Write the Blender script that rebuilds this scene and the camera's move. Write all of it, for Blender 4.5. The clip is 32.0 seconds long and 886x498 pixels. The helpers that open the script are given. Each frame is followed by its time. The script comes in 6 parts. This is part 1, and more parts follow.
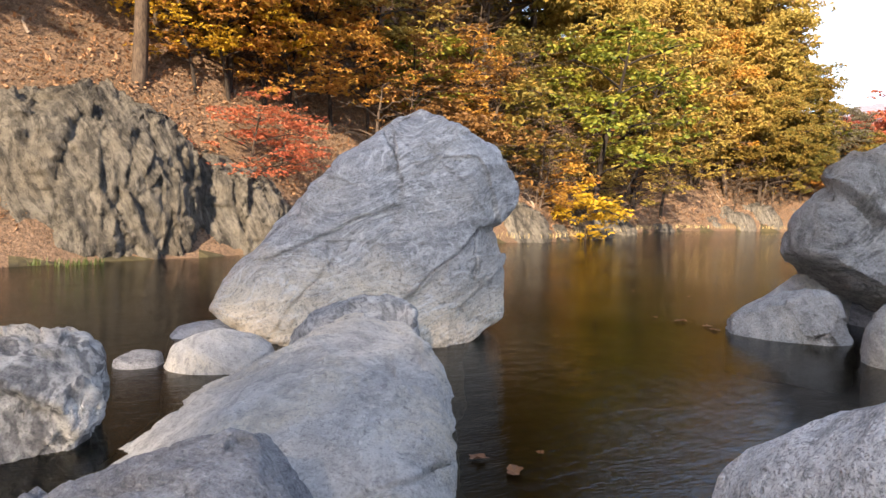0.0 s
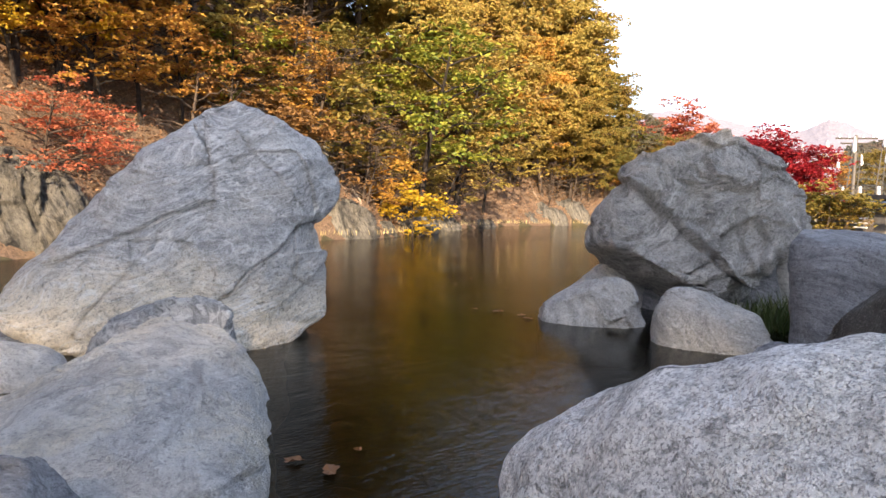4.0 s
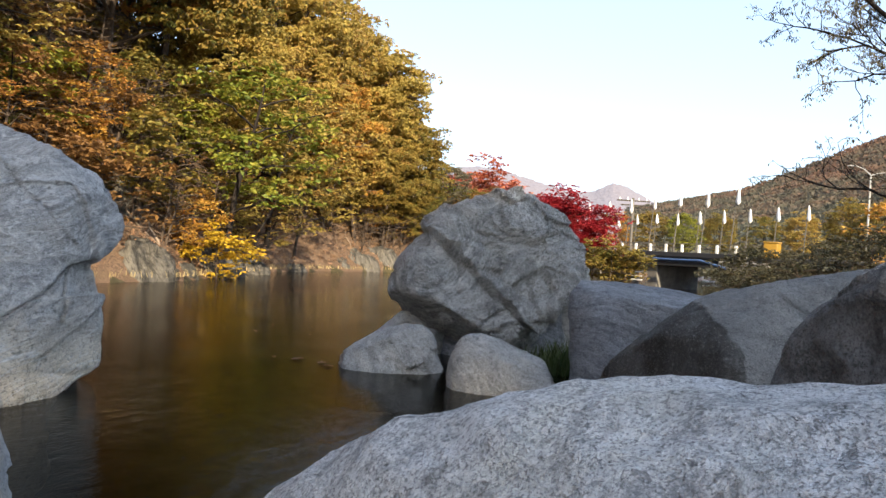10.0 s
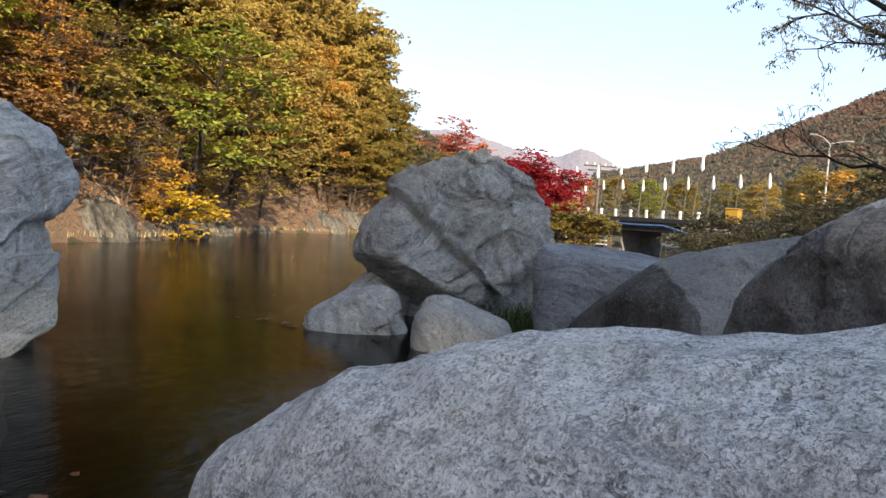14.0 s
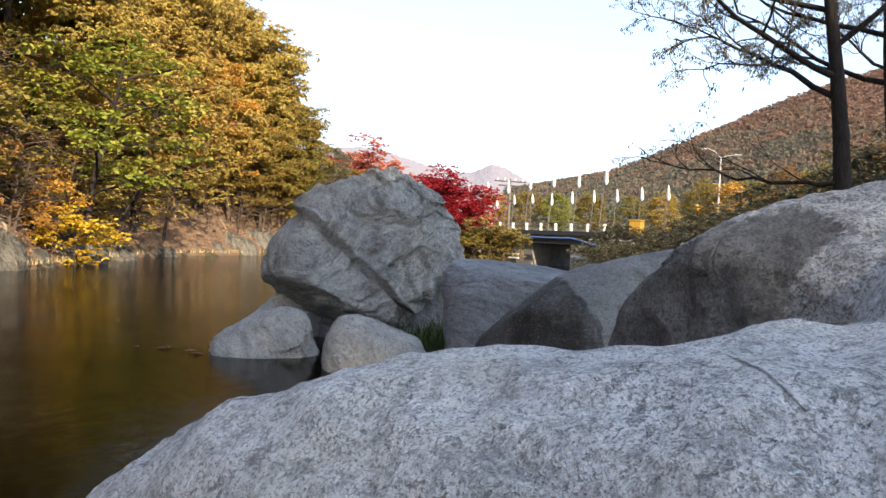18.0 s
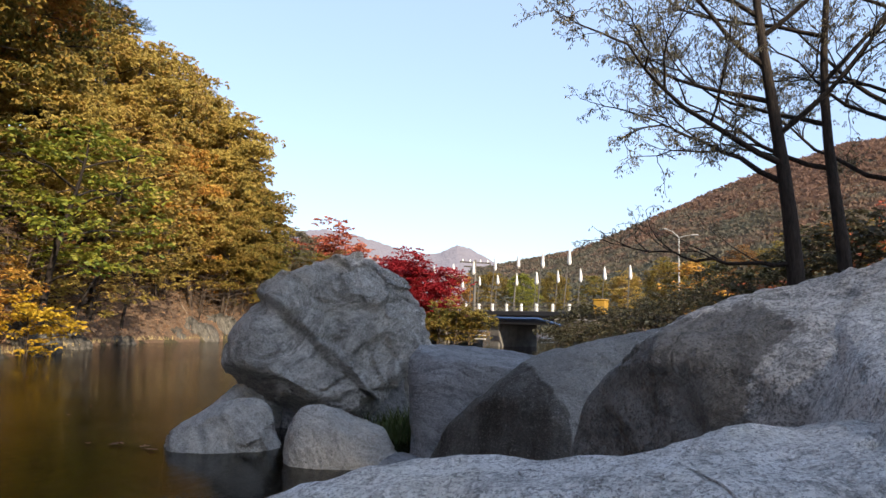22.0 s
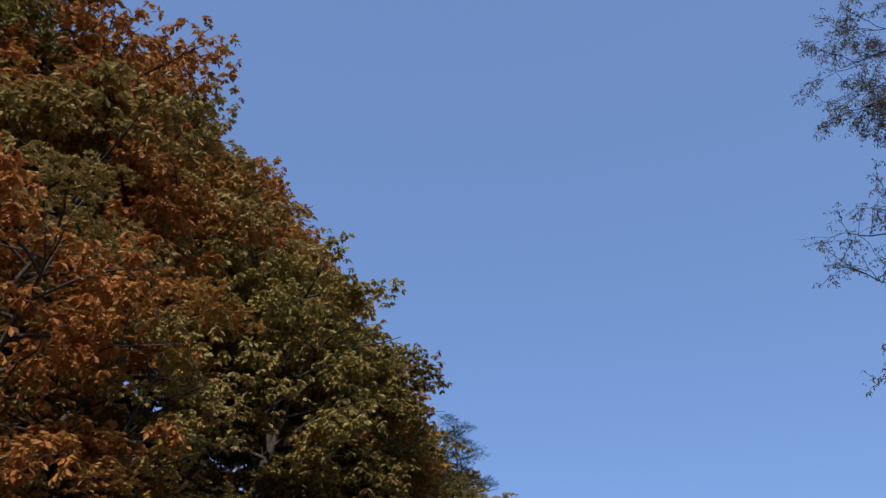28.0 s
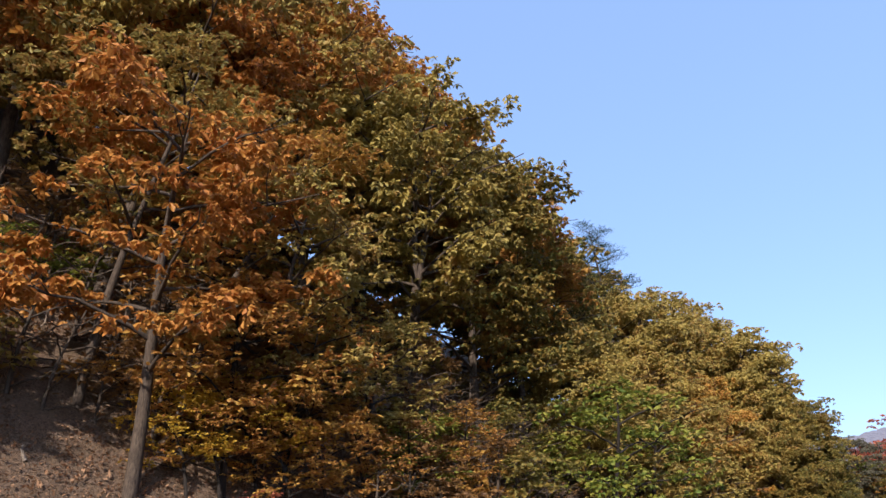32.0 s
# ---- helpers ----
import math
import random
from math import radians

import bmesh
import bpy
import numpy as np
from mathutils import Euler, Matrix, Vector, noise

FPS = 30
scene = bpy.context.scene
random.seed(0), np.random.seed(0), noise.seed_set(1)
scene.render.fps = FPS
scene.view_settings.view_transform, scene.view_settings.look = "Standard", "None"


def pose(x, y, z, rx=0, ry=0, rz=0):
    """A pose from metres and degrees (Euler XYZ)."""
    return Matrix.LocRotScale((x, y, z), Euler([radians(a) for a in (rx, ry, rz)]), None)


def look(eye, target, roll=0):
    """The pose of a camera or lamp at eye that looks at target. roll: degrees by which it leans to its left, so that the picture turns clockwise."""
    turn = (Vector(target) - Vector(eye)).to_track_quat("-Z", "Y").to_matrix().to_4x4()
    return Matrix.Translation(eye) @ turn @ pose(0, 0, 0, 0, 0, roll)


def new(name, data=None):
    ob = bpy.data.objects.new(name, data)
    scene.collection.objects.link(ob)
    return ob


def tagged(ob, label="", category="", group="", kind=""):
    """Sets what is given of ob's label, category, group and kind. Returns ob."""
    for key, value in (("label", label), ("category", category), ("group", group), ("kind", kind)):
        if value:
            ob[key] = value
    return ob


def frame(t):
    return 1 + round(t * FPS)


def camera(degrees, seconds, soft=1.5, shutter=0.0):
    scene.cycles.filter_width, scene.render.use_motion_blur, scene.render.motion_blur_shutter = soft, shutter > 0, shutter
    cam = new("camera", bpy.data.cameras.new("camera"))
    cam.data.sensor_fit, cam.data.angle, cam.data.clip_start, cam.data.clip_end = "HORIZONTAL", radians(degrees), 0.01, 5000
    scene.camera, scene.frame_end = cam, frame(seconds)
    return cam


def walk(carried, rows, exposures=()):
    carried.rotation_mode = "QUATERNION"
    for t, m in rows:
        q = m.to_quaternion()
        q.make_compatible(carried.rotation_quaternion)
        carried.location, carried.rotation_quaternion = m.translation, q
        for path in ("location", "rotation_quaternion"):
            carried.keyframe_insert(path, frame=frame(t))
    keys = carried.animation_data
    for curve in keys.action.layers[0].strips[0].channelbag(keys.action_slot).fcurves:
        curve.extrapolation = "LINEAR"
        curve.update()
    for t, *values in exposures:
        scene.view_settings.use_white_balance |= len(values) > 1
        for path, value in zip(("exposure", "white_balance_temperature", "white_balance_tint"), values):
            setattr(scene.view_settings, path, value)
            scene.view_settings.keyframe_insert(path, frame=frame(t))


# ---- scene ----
cam = camera(65.93, 32.0)
PATH = [
    (0, pose(0.003, 0.005, 1.600, 85.43, -1.89, 0.15)),
    (0.5, pose(0.007, 0.005, 1.602, 85.48, -2.00, -1.67)),
    (1, pose(0.021, 0.006, 1.601, 85.59, -2.10, -3.44)),
    (1.5, pose(0.032, 0.015, 1.596, 85.68, -1.99, -5.24)),
    (2, pose(0.051, 0.015, 1.585, 85.68, -2.16, -7.16)),
    (2.5, pose(0.057, 0.023, 1.582, 85.52, -2.16, -8.98)),
    (3, pose(0.071, 0.024, 1.581, 85.41, -2.37, -10.57)),
    (3.5, pose(0.093, 0.028, 1.588, 85.42, -2.22, -12.24)),
    (5.5, pose(0.161, 0.034, 1.596, 86.91, -1.00, -18.95)),
    (6, pose(0.174, 0.033, 1.594, 87.41, -0.81, -20.24)),
    (6.5, pose(0.187, 0.021, 1.590, 87.83, -0.72, -21.49)),
    (7, pose(0.219, 0.023, 1.591, 88.11, -0.65, -22.82)),
    (7.5, pose(0.229, 0.017, 1.596, 88.49, -1.11, -24.30)),
    (8, pose(0.242, 0.011, 1.599, 88.98, -1.61, -25.79)),
    (8.5, pose(0.261, 0.005, 1.597, 89.41, -2.50, -27.15)),
    (9, pose(0.268, 0.007, 1.600, 89.86, -3.39, -28.22)),
    (9.5, pose(0.264, 0.002, 1.602, 90.09, -3.80, -28.85)),
    (10, pose(0.272, 0.001, 1.604, 90.25, -3.76, -29.42)),
    (10.5, pose(0.284, -0.001, 1.604, 90.30, -3.88, -30.19)),
    (11, pose(0.279, -0.005, 1.603, 90.25, -3.70, -30.80)),
    (11.5, pose(0.284, -0.002, 1.592, 89.83, -3.87, -31.20)),
    (12, pose(0.277, -0.005, 1.584, 89.17, -4.03, -31.40)),
    (12.5, pose(0.278, 0.005, 1.578, 88.30, -4.33, -30.81)),
    (13, pose(0.291, -0.002, 1.580, 87.63, -4.33, -30.90)),
    (13.5, pose(0.300, -0.006, 1.580, 87.32, -4.21, -31.55)),
    (15.5, pose(0.311, -0.018, 1.587, 87.96, -4.49, -33.67)),
    (16, pose(0.320, -0.028, 1.590, 88.08, -3.72, -34.50)),
    (16.5, pose(0.326, -0.032, 1.594, 88.25, -3.22, -35.51)),
    (17, pose(0.329, -0.039, 1.600, 88.53, -3.13, -36.51)),
    (17.5, pose(0.351, -0.047, 1.599, 88.94, -2.94, -37.73)),
    (18, pose(0.361, -0.057, 1.600, 89.23, -2.90, -39.24)),
    (18.5, pose(0.369, -0.062, 1.599, 89.47, -3.32, -40.88)),
    (19, pose(0.383, -0.069, 1.601, 89.68, -3.31, -42.43)),
    (19.5, pose(0.397, -0.076, 1.603, 89.74, -3.01, -44.03)),
    (20, pose(0.414, -0.085, 1.602, 89.91, -3.09, -45.91)),
    (20.5, pose(0.418, -0.089, 1.608, 90.07, -3.01, -47.53)),
    (21, pose(0.411, -0.087, 1.621, 90.87, -2.80, -48.19)),
    (21.5, pose(0.389, -0.077, 1.633, 93.59, -2.61, -45.78)),
    (22, pose(0.366, -0.071, 1.656, 96.14, -1.98, -42.05)),
    (22.5, pose(0.360, -0.063, 1.662, 98.50, -1.41, -40.24)),
    (23, pose(0.355, -0.056, 1.683, 101.08, -0.97, -38.57)),
    (23.5, pose(0.360, -0.050, 1.712, 103.73, -0.28, -37.19)),
    (24, pose(0.347, -0.055, 1.741, 106.66, 0.12, -35.79)),
    (24.5, pose(0.313, -0.077, 1.759, 109.90, 0.86, -34.24)),
    (25, pose(0.291, -0.093, 1.790, 113.50, 1.36, -32.41)),
    (25.5, pose(0.266, -0.117, 1.803, 117.56, 1.77, -30.04)),
    (26, pose(0.245, -0.127, 1.810, 121.51, 1.70, -27.05)),
    (26.5, pose(0.230, -0.135, 1.837, 125.28, 1.05, -22.86)),
    (28.5, pose(0.148, -0.184, 1.889, 130.66, 1.80, -9.89)),
    (29, pose(0.157, -0.186, 1.906, 130.93, 1.87, -7.29)),
    (29.5, pose(0.156, -0.189, 1.910, 129.34, 2.53, -4.53)),
    (30, pose(0.157, -0.210, 1.906, 125.87, 3.41, -2.11)),
    (30.5, pose(0.150, -0.218, 1.902, 123.22, 3.40, -1.02)),
    (31, pose(0.141, -0.224, 1.891, 120.82, 3.89, 0.35)),
    (31.5, pose(0.135, -0.218, 1.880, 118.30, 3.62, 1.17)),
    (32, pose(0.137, -0.212, 1.874, 115.77, 3.86, 1.05)),
]
EXPOSURES = [(0.0, 2.3, 7800, 15), (6.0, 2.15, 7700, 12), (9.0, 1.88, 7400, 8), (13.0, 1.68, 7300, 7), (16.0, 1.85, 7350, 8), (18.5, 1.95, 7300, 8), (20.5, 1.8, 7300, 8), (21.5, 1.6, 7200, 9), (22.0, 1.4, 7050, 10), (23.0, 0.95, 6600, 13), (24.0, 0.55, 6000, 14), (25.0, 0.25, 5850, 14), (26.0, 0.1, 5600, 14), (29.0, 0.2, 5350, 12), (30.5, 0.65, 5550, 12), (32.0, 1.1, 5900, 11)]
walk(cam, PATH, EXPOSURES)

# ---- light ----
SUN_AZ, SUN_EL = -167.0, 29.0  # clockwise from +y, degrees
world = bpy.data.worlds.new("sky")
scene.world = world
world.use_nodes = True
_wn = world.node_tree.nodes
_sky = _wn.new("ShaderNodeTexSky")
_sky.sky_type = "NISHITA"
_sky.sun_disc = False
_sky.sun_elevation = radians(SUN_EL)
_sky.sun_rotation = radians(SUN_AZ)
_sky.air_density, _sky.dust_density, _sky.ozone_density = 1.0, 1.0, 1.6
_haze = _wn.new("ShaderNodeMix")  # high thin haze evens out the clear sky
_haze.data_type = "RGBA"
_haze.inputs[0].default_value = 0.64
_haze.inputs[7].default_value = (1.5, 2.1, 3.4, 1)
world.node_tree.links.new(_sky.outputs[0], _haze.inputs[6])
world.node_tree.links.new(_haze.outputs[2], _wn["Background"].inputs[0])
_wn["Background"].inputs[1].default_value = 0.14
sun = new("sun", bpy.data.lights.new("sun", "SUN"))
sun.data.energy, sun.data.angle, sun.data.color = 3.4, radians(0.8), (1.0, 0.87, 0.70)
_a, _e = radians(SUN_AZ), radians(SUN_EL)
_sd = Vector((math.sin(_a) * math.cos(_e), math.cos(_a) * math.cos(_e), math.sin(_e)))
sun.matrix_world = look(_sd * 100, (0, 0, 0))


# ---- materials ----
class Mat:
    """A small node builder round one Principled material."""

    def __init__(self, name, rough=0.8, spec=0.3):
        self.m = bpy.data.materials.new(name)
        self.m.use_nodes = True
        self.nt = self.m.node_tree
        self.p = self.nt.nodes["Principled BSDF"]
        self.p.inputs["Roughness"].default_value = rough
        self.p.inputs["Specular IOR Level"].default_value = spec
        self.co = self.n("ShaderNodeTexCoord").outputs["Object"]

    def n(self, kind, **kw):
        node = self.nt.nodes.new(kind)
        for key, value in kw.items():
            if key == "op":
                node.operation = value
            elif key == "blend":
                node.blend_type = value
        return node

    def link(self, a, b):
        self.nt.links.new(a, b)

    def warp(self, scale, amount):
        nd = self.n("ShaderNodeTexNoise")
        nd.inputs["Scale"].default_value = scale
        nd.inputs["Detail"].default_value = 1
        self.link(self.co, nd.inputs["Vector"])
        sub = self.n("ShaderNodeVectorMath", op="SUBTRACT")
        self.link(nd.outputs["Color"], sub.inputs[0])
        sub.inputs[1].default_value = (0.5, 0.5, 0.5)
        mad = self.n("ShaderNodeVectorMath", op="MULTIPLY_ADD")
        self.link(sub.outputs[0], mad.inputs[0])
        mad.inputs[1].default_value = (amount,) * 3
        self.link(self.co, mad.inputs[2])
        return mad.outputs[0]

    def mapped(self, scale, rot=(0, 0, 0), src=None):
        mp = self.n("ShaderNodeMapping")
        mp.vector_type = "TEXTURE"
        mp.inputs["Scale"].default_value = [1 / v for v in (scale if isinstance(scale, tuple) else (scale,) * 3)]
        mp.inputs["Rotation"].default_value = [radians(v) for v in rot]
        self.link(src or self.co, mp.inputs[0])
        return mp.outputs[0]

    def noise(self, scale, detail=6, rough=0.6, dist=0.0, vec=None):
        nd = self.n("ShaderNodeTexNoise")
        nd.inputs["Scale"].default_value = scale
        nd.inputs["Detail"].default_value = detail
        nd.inputs["Roughness"].default_value = rough
        nd.inputs["Distortion"].default_value = dist
        self.link(vec or self.co, nd.inputs["Vector"])
        return nd.outputs["Fac"]

    def voronoi(self, scale, feature="F1", vec=None):
        nd = self.n("ShaderNodeTexVoronoi")
        nd.feature = feature
        nd.inputs["Scale"].default_value = scale
        self.link(vec or self.co, nd.inputs["Vector"])
        return nd.outputs["Distance"]

    def ramp(self, fac, stops):
        nd = self.n("ShaderNodeValToRGB")
        el = nd.color_ramp.elements
        while len(el) < len(stops):
            el.new(0.5)
        for e, (pos, col) in zip(el, stops):
            e.position = pos
            e.color = (*col, 1) if isinstance(col, tuple) else (col, col, col, 1)
        self.link(fac, nd.inputs[0])
        return nd.outputs[0]

    def mix(self, fac, a, b, blend="MIX"):
        nd = self.n("ShaderNodeMix")
        nd.data_type, nd.blend_type = "RGBA", blend
        for value, k in ((fac, 0), (a, 6), (b, 7)):
            if isinstance(value, (int, float)):
                nd.inputs[k].default_value = value
            elif isinstance(value, tuple):
                nd.inputs[k].default_value = (*value, 1)
            else:
                self.link(value, nd.inputs[k])
        return nd.outputs[2]

    def math(self, op, a, b=0.0):
        nd = self.n("ShaderNodeMath", op=op)
        for k, value in enumerate((a, b)):
            if isinstance(value, (int, float)):
                nd.inputs[k].default_value = value
            else:
                self.link(value, nd.inputs[k])
        return nd.outputs[0]

    def bump(self, fac, strength, dist=0.02, prev=None):
        nd = self.n("ShaderNodeBump")
        nd.inputs["Strength"].default_value = strength
        nd.inputs["Distance"].default_value = dist
        self.link(fac, nd.inputs["Height"])
        if prev:
            self.link(prev, nd.inputs["Normal"])
        return nd.outputs[0]

    def done(self, color, normal=None, rough=None):
        if isinstance(color, tuple):
            self.p.inputs["Base Color"].default_value = (*color, 1)
        else:
            self.link(color, self.p.inputs["Base Color"])
        if normal:
            self.link(normal, self.p.inputs["Normal"])
        if rough is not None:
            self.link(rough, self.p.inputs["Roughness"])
        return self.m


def dark_mask(k, amount, edge=0.5):
    """Where the mesh marks the rock darker, with a ragged edge and runs down the face."""
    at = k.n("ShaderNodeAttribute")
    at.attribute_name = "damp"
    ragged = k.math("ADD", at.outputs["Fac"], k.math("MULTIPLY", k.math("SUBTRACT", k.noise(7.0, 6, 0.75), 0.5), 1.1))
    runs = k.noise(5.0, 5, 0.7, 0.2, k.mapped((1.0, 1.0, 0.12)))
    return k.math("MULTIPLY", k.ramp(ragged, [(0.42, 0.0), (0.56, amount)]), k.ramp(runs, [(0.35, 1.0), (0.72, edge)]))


def rock_mat(name, light, dark, stain, rot=(20, 30, 0), fol=2.2, fol_amt=0.6, white=0.3, stain_amt=0.5, bump=0.8, spots=0.3, sun_band=0.0, damp=0.0, swirl=0.5, thin=0.035, stretch=9.0):
    """Gneiss: drawn-out swirling foliation, salt-and-pepper grain, warm stains, lichen spots, quartz veins."""
    k = Mat(name, 0.85, 0.22)
    warp = k.warp(0.9, swirl)
    flow = k.mapped((0.7, 0.7, stretch), rot, warp)
    f1 = k.noise(fol, 6, 0.65, 0.0, flow)
    f2 = k.noise(fol * 2.3, 5, 0.68, 0.0, flow)
    f3 = k.noise(fol * 5.0, 4, 0.65, 0.0, k.mapped((0.8, 0.8, stretch * 0.7), rot, warp))
    g = k.noise(75, 3, 0.75)
    h = k.noise(28, 5, 0.75)
    big = k.noise(0.9, 6, 0.62, 0.6)
    mid = k.noise(7.0, 7, 0.72)
    lo = tuple(d + (l - d) * (0.5 - 0.5 * fol_amt) for l, d in zip(light, dark))
    hi = tuple(d + (l - d) * (0.5 + 0.5 * fol_amt) for l, d in zip(light, dark))
    base = k.mix(k.ramp(f1, [(0.40, 0.0), (0.60, 1.0)]), lo, hi)
    base = k.mix(k.ramp(f2, [(0.38, fol_amt), (0.47, 0.0)]), base, dark)
    base = k.mix(k.ramp(f2, [(0.53, 0.0), (0.62, fol_amt)]), base, light)
    base = k.mix(k.ramp(big, [(0.47, 0.0), (0.62, stain_amt)]), base, stain)
    # warm sunlight on the rock's foot, painted as a paler band
    if sun_band:
        sep = k.n("ShaderNodeSeparateXYZ")
        k.link(k.co, sep.inputs[0])
        band = k.math("ADD", sep.outputs[2], k.math("MULTIPLY", k.math("SUBTRACT", big, 0.5), 2.2))
        base = k.mix(k.ramp(band, [(0.35, 0.85), (0.95, 0.0)]), base, (0.74, 0.63, 0.47))
    base = k.mix(k.ramp(f3, [(0.38, 0.85 * fol_amt), (0.47, 0.0)]), base, tuple(c * 0.6 for c in dark))
    base = k.mix(k.ramp(f3, [(0.56, 0.0), (0.66, 0.6 * fol_amt)]), base, tuple(min(0.78, c * 1.25) for c in light))
    base = k.mix(k.ramp(mid, [(0.54, 0.0), (0.68, 0.4)]), base, tuple(min(0.75, c * 1.15) for c in light))
    base = k.mix(k.ramp(mid, [(0.32, 0.5), (0.44, 0.0)]), base, tuple(c * 0.6 for c in dark))
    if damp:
        base = k.mix(dark_mask(k, damp), base, (0.045, 0.038, 0.03))
    relief = []
    if white:
        veins = k.mapped((0.7, 0.7, stretch * 0.55), rot, warp)
        for scale, wide, amt in ((fol * 0.9, thin, 1.0), (fol * 2.1, thin * 1.3, 0.8)):
            line = k.math("ABSOLUTE", k.math("SUBTRACT", k.noise(scale, 3, 0.5, 0.0, veins), 0.5))
            v = k.ramp(line, [(wide * 0.35, white * amt), (wide, 0.0)])
            v = k.math("MULTIPLY", v, k.ramp(k.noise(1.7, 4, 0.6), [(0.38, 0.1), (0.58, 1.0)]))
            base = k.mix(v, base, (0.76, 0.74, 0.70))
            relief.append(v)
    base = k.mix(k.ramp(h, [(0.34, 0.55), (0.46, 0.0)]), base, tuple(c * 0.6 for c in dark))
    base = k.mix(k.ramp(h, [(0.57, 0.0), (0.68, 0.4)]), base, tuple(min(0.78, c * 1.25) for c in light))
    base = k.mix(k.ramp(g, [(0.34, 0.45), (0.46, 0.0)]), base, tuple(c * 0.55 for c in dark))
    base = k.mix(k.ramp(g, [(0.56, 0.0), (0.68, 0.35)]), base, tuple(min(0.78, c * 1.35) for c in light))
    lich = k.noise(13.0, 6, 0.75)
    base = k.mix(k.ramp(lich, [(0.60, 0.0), (0.67, spots)]), base, tuple(c * 0.4 for c in dark))
    nb = k.bump(g, 0.3 * bump, 0.008)
    nb = k.bump(h, 0.75 * bump, 0.025, nb)
    nb = k.bump(mid, 0.9 * bump, 0.08, nb)
    nb = k.bump(f2, 0.8 * bump, 0.035, nb)
    nb = k.bump(f3, 0.6 * bump, 0.02, nb)
    for v in relief:
        nb = k.bump(v, 0.35 * bump, 0.01, nb)
    return k.done(base, nb)


def granite_mat(name, light, dark, warm, cool, damp=0.0):
    """Even-grained rock: centimetre mottling, pale bruised patches, dark pits and hair cracks, no banding."""
    k = Mat(name, 0.85, 0.22)
    a = k.noise(44, 4, 0.7)
    b = k.noise(130, 2, 0.7)
    c = k.noise(8.0, 7, 0.75, 0.3)
    big = k.noise(1.3, 5, 0.65, 0.5)
    wide = k.noise(0.7, 4, 0.6, 0.3)
    base = k.mix(k.ramp(a, [(0.40, 0.0), (0.57, 1.0)]), dark, light)
    base = k.mix(k.ramp(wide, [(0.48, 0.0), (0.62, 0.4)]), base, cool)
    base = k.mix(k.ramp(c, [(0.51, 0.0), (0.60, 0.8)]), base, tuple(min(0.78, v * 1.15) for v in light))
    base = k.mix(k.ramp(c, [(0.38, 0.8), (0.46, 0.0)]), base, tuple(v * 0.7 for v in dark))
    base = k.mix(k.ramp(big, [(0.54, 0.0), (0.68, 0.55)]), base, warm)
    base = k.mix(k.ramp(b, [(0.38, 0.75), (0.48, 0.0)]), base, tuple(v * 0.5 for v in dark))
    base = k.mix(k.ramp(b, [(0.56, 0.0), (0.68, 0.55)]), base, (0.78, 0.77, 0.75))
    chip = k.ramp(k.noise(24, 3, 0.6, 0.8), [(0.56, 0.0), (0.64, 0.34)])
    base = k.mix(chip, base, (0.78, 0.77, 0.75))
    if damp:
        base = k.mix(dark_mask(k, damp, 0.75), base, (0.085, 0.079, 0.072))
    pit = k.math("MULTIPLY", k.ramp(k.noise(30, 3, 0.6, 0.8), [(0.59, 0.0), (0.64, 0.6)]), k.ramp(k.noise(3.2, 4, 0.6), [(0.40, 0.25), (0.60, 1.0)]))
    base = k.mix(pit, base, tuple(v * 0.28 for v in dark))
    vor = k.n("ShaderNodeTexVoronoi")
    vor.feature = "DISTANCE_TO_EDGE"
    vor.inputs["Scale"].default_value = 2.3
    k.link(k.warp(3.0, 0.35), vor.inputs["Vector"])
    crack = k.math("MULTIPLY", k.ramp(vor.outputs["Distance"], [(0.002, 1.0), (0.010, 0.0)]), k.ramp(k.noise(1.9, 4, 0.6), [(0.56, 0.0), (0.64, 1.0)]))
    base = k.mix(k.math("MULTIPLY", crack, 0.7), base, tuple(v * 0.25 for v in dark))
    nb = k.bump(b, 0.35, 0.006)
    nb = k.bump(a, 0.7, 0.02, nb)
    nb = k.bump(c, 0.9, 0.08, nb)
    nb = k.bump(chip, 0.5, 0.015, nb)
    nb = k.bump(k.math("SUBTRACT", 1.0, pit), 0.7, 0.03, nb)
    nb = k.bump(k.math("SUBTRACT", 1.0, crack), 0.8, 0.03, nb)
    return k.done(base, nb)


M_BOULDER = rock_mat("boulder_gneiss", (0.61, 0.59, 0.56), (0.17, 0.17, 0.172), (0.48, 0.44, 0.37), (8, -22, 20), 1.3, 0.34, 0.6, 0.35, 0.7, 0.35, 1.0, 0.0, 0.9, 0.014, 6.0)
M_PALE = rock_mat("pale_rock", (0.78, 0.76, 0.71), (0.38, 0.38, 0.375), (0.80, 0.72, 0.57), (10, 25, 0), 1.2, 0.38, 0.5, 0.75, 1.0, 0.55, 0.0, 0.0, 0.7, 0.016, 4.0)
M_STRIPE = rock_mat("striped_rock", (0.52, 0.51, 0.49), (0.20, 0.20, 0.20), (0.55, 0.50, 0.42), (40, 20, 30), 2.4, 0.4, 1.0, 0.3, 1.0, 0.3, 0.0, 0.0, 0.9, 0.05, 4.0)
M_VEIN = rock_mat("white_veined_rock", (0.34, 0.335, 0.33), (0.11, 0.11, 0.115), (0.32, 0.29, 0.24), (40, 20, 30), 2.4, 0.4, 1.0, 0.3, 1.0, 0.3, 0.0, 0.0, 0.9, 0.06, 4.0)
M_GRANITE = granite_mat("speckled_rock", (0.73, 0.72, 0.70), (0.43, 0.43, 0.425), (0.76, 0.74, 0.64), (0.44, 0.44, 0.445))
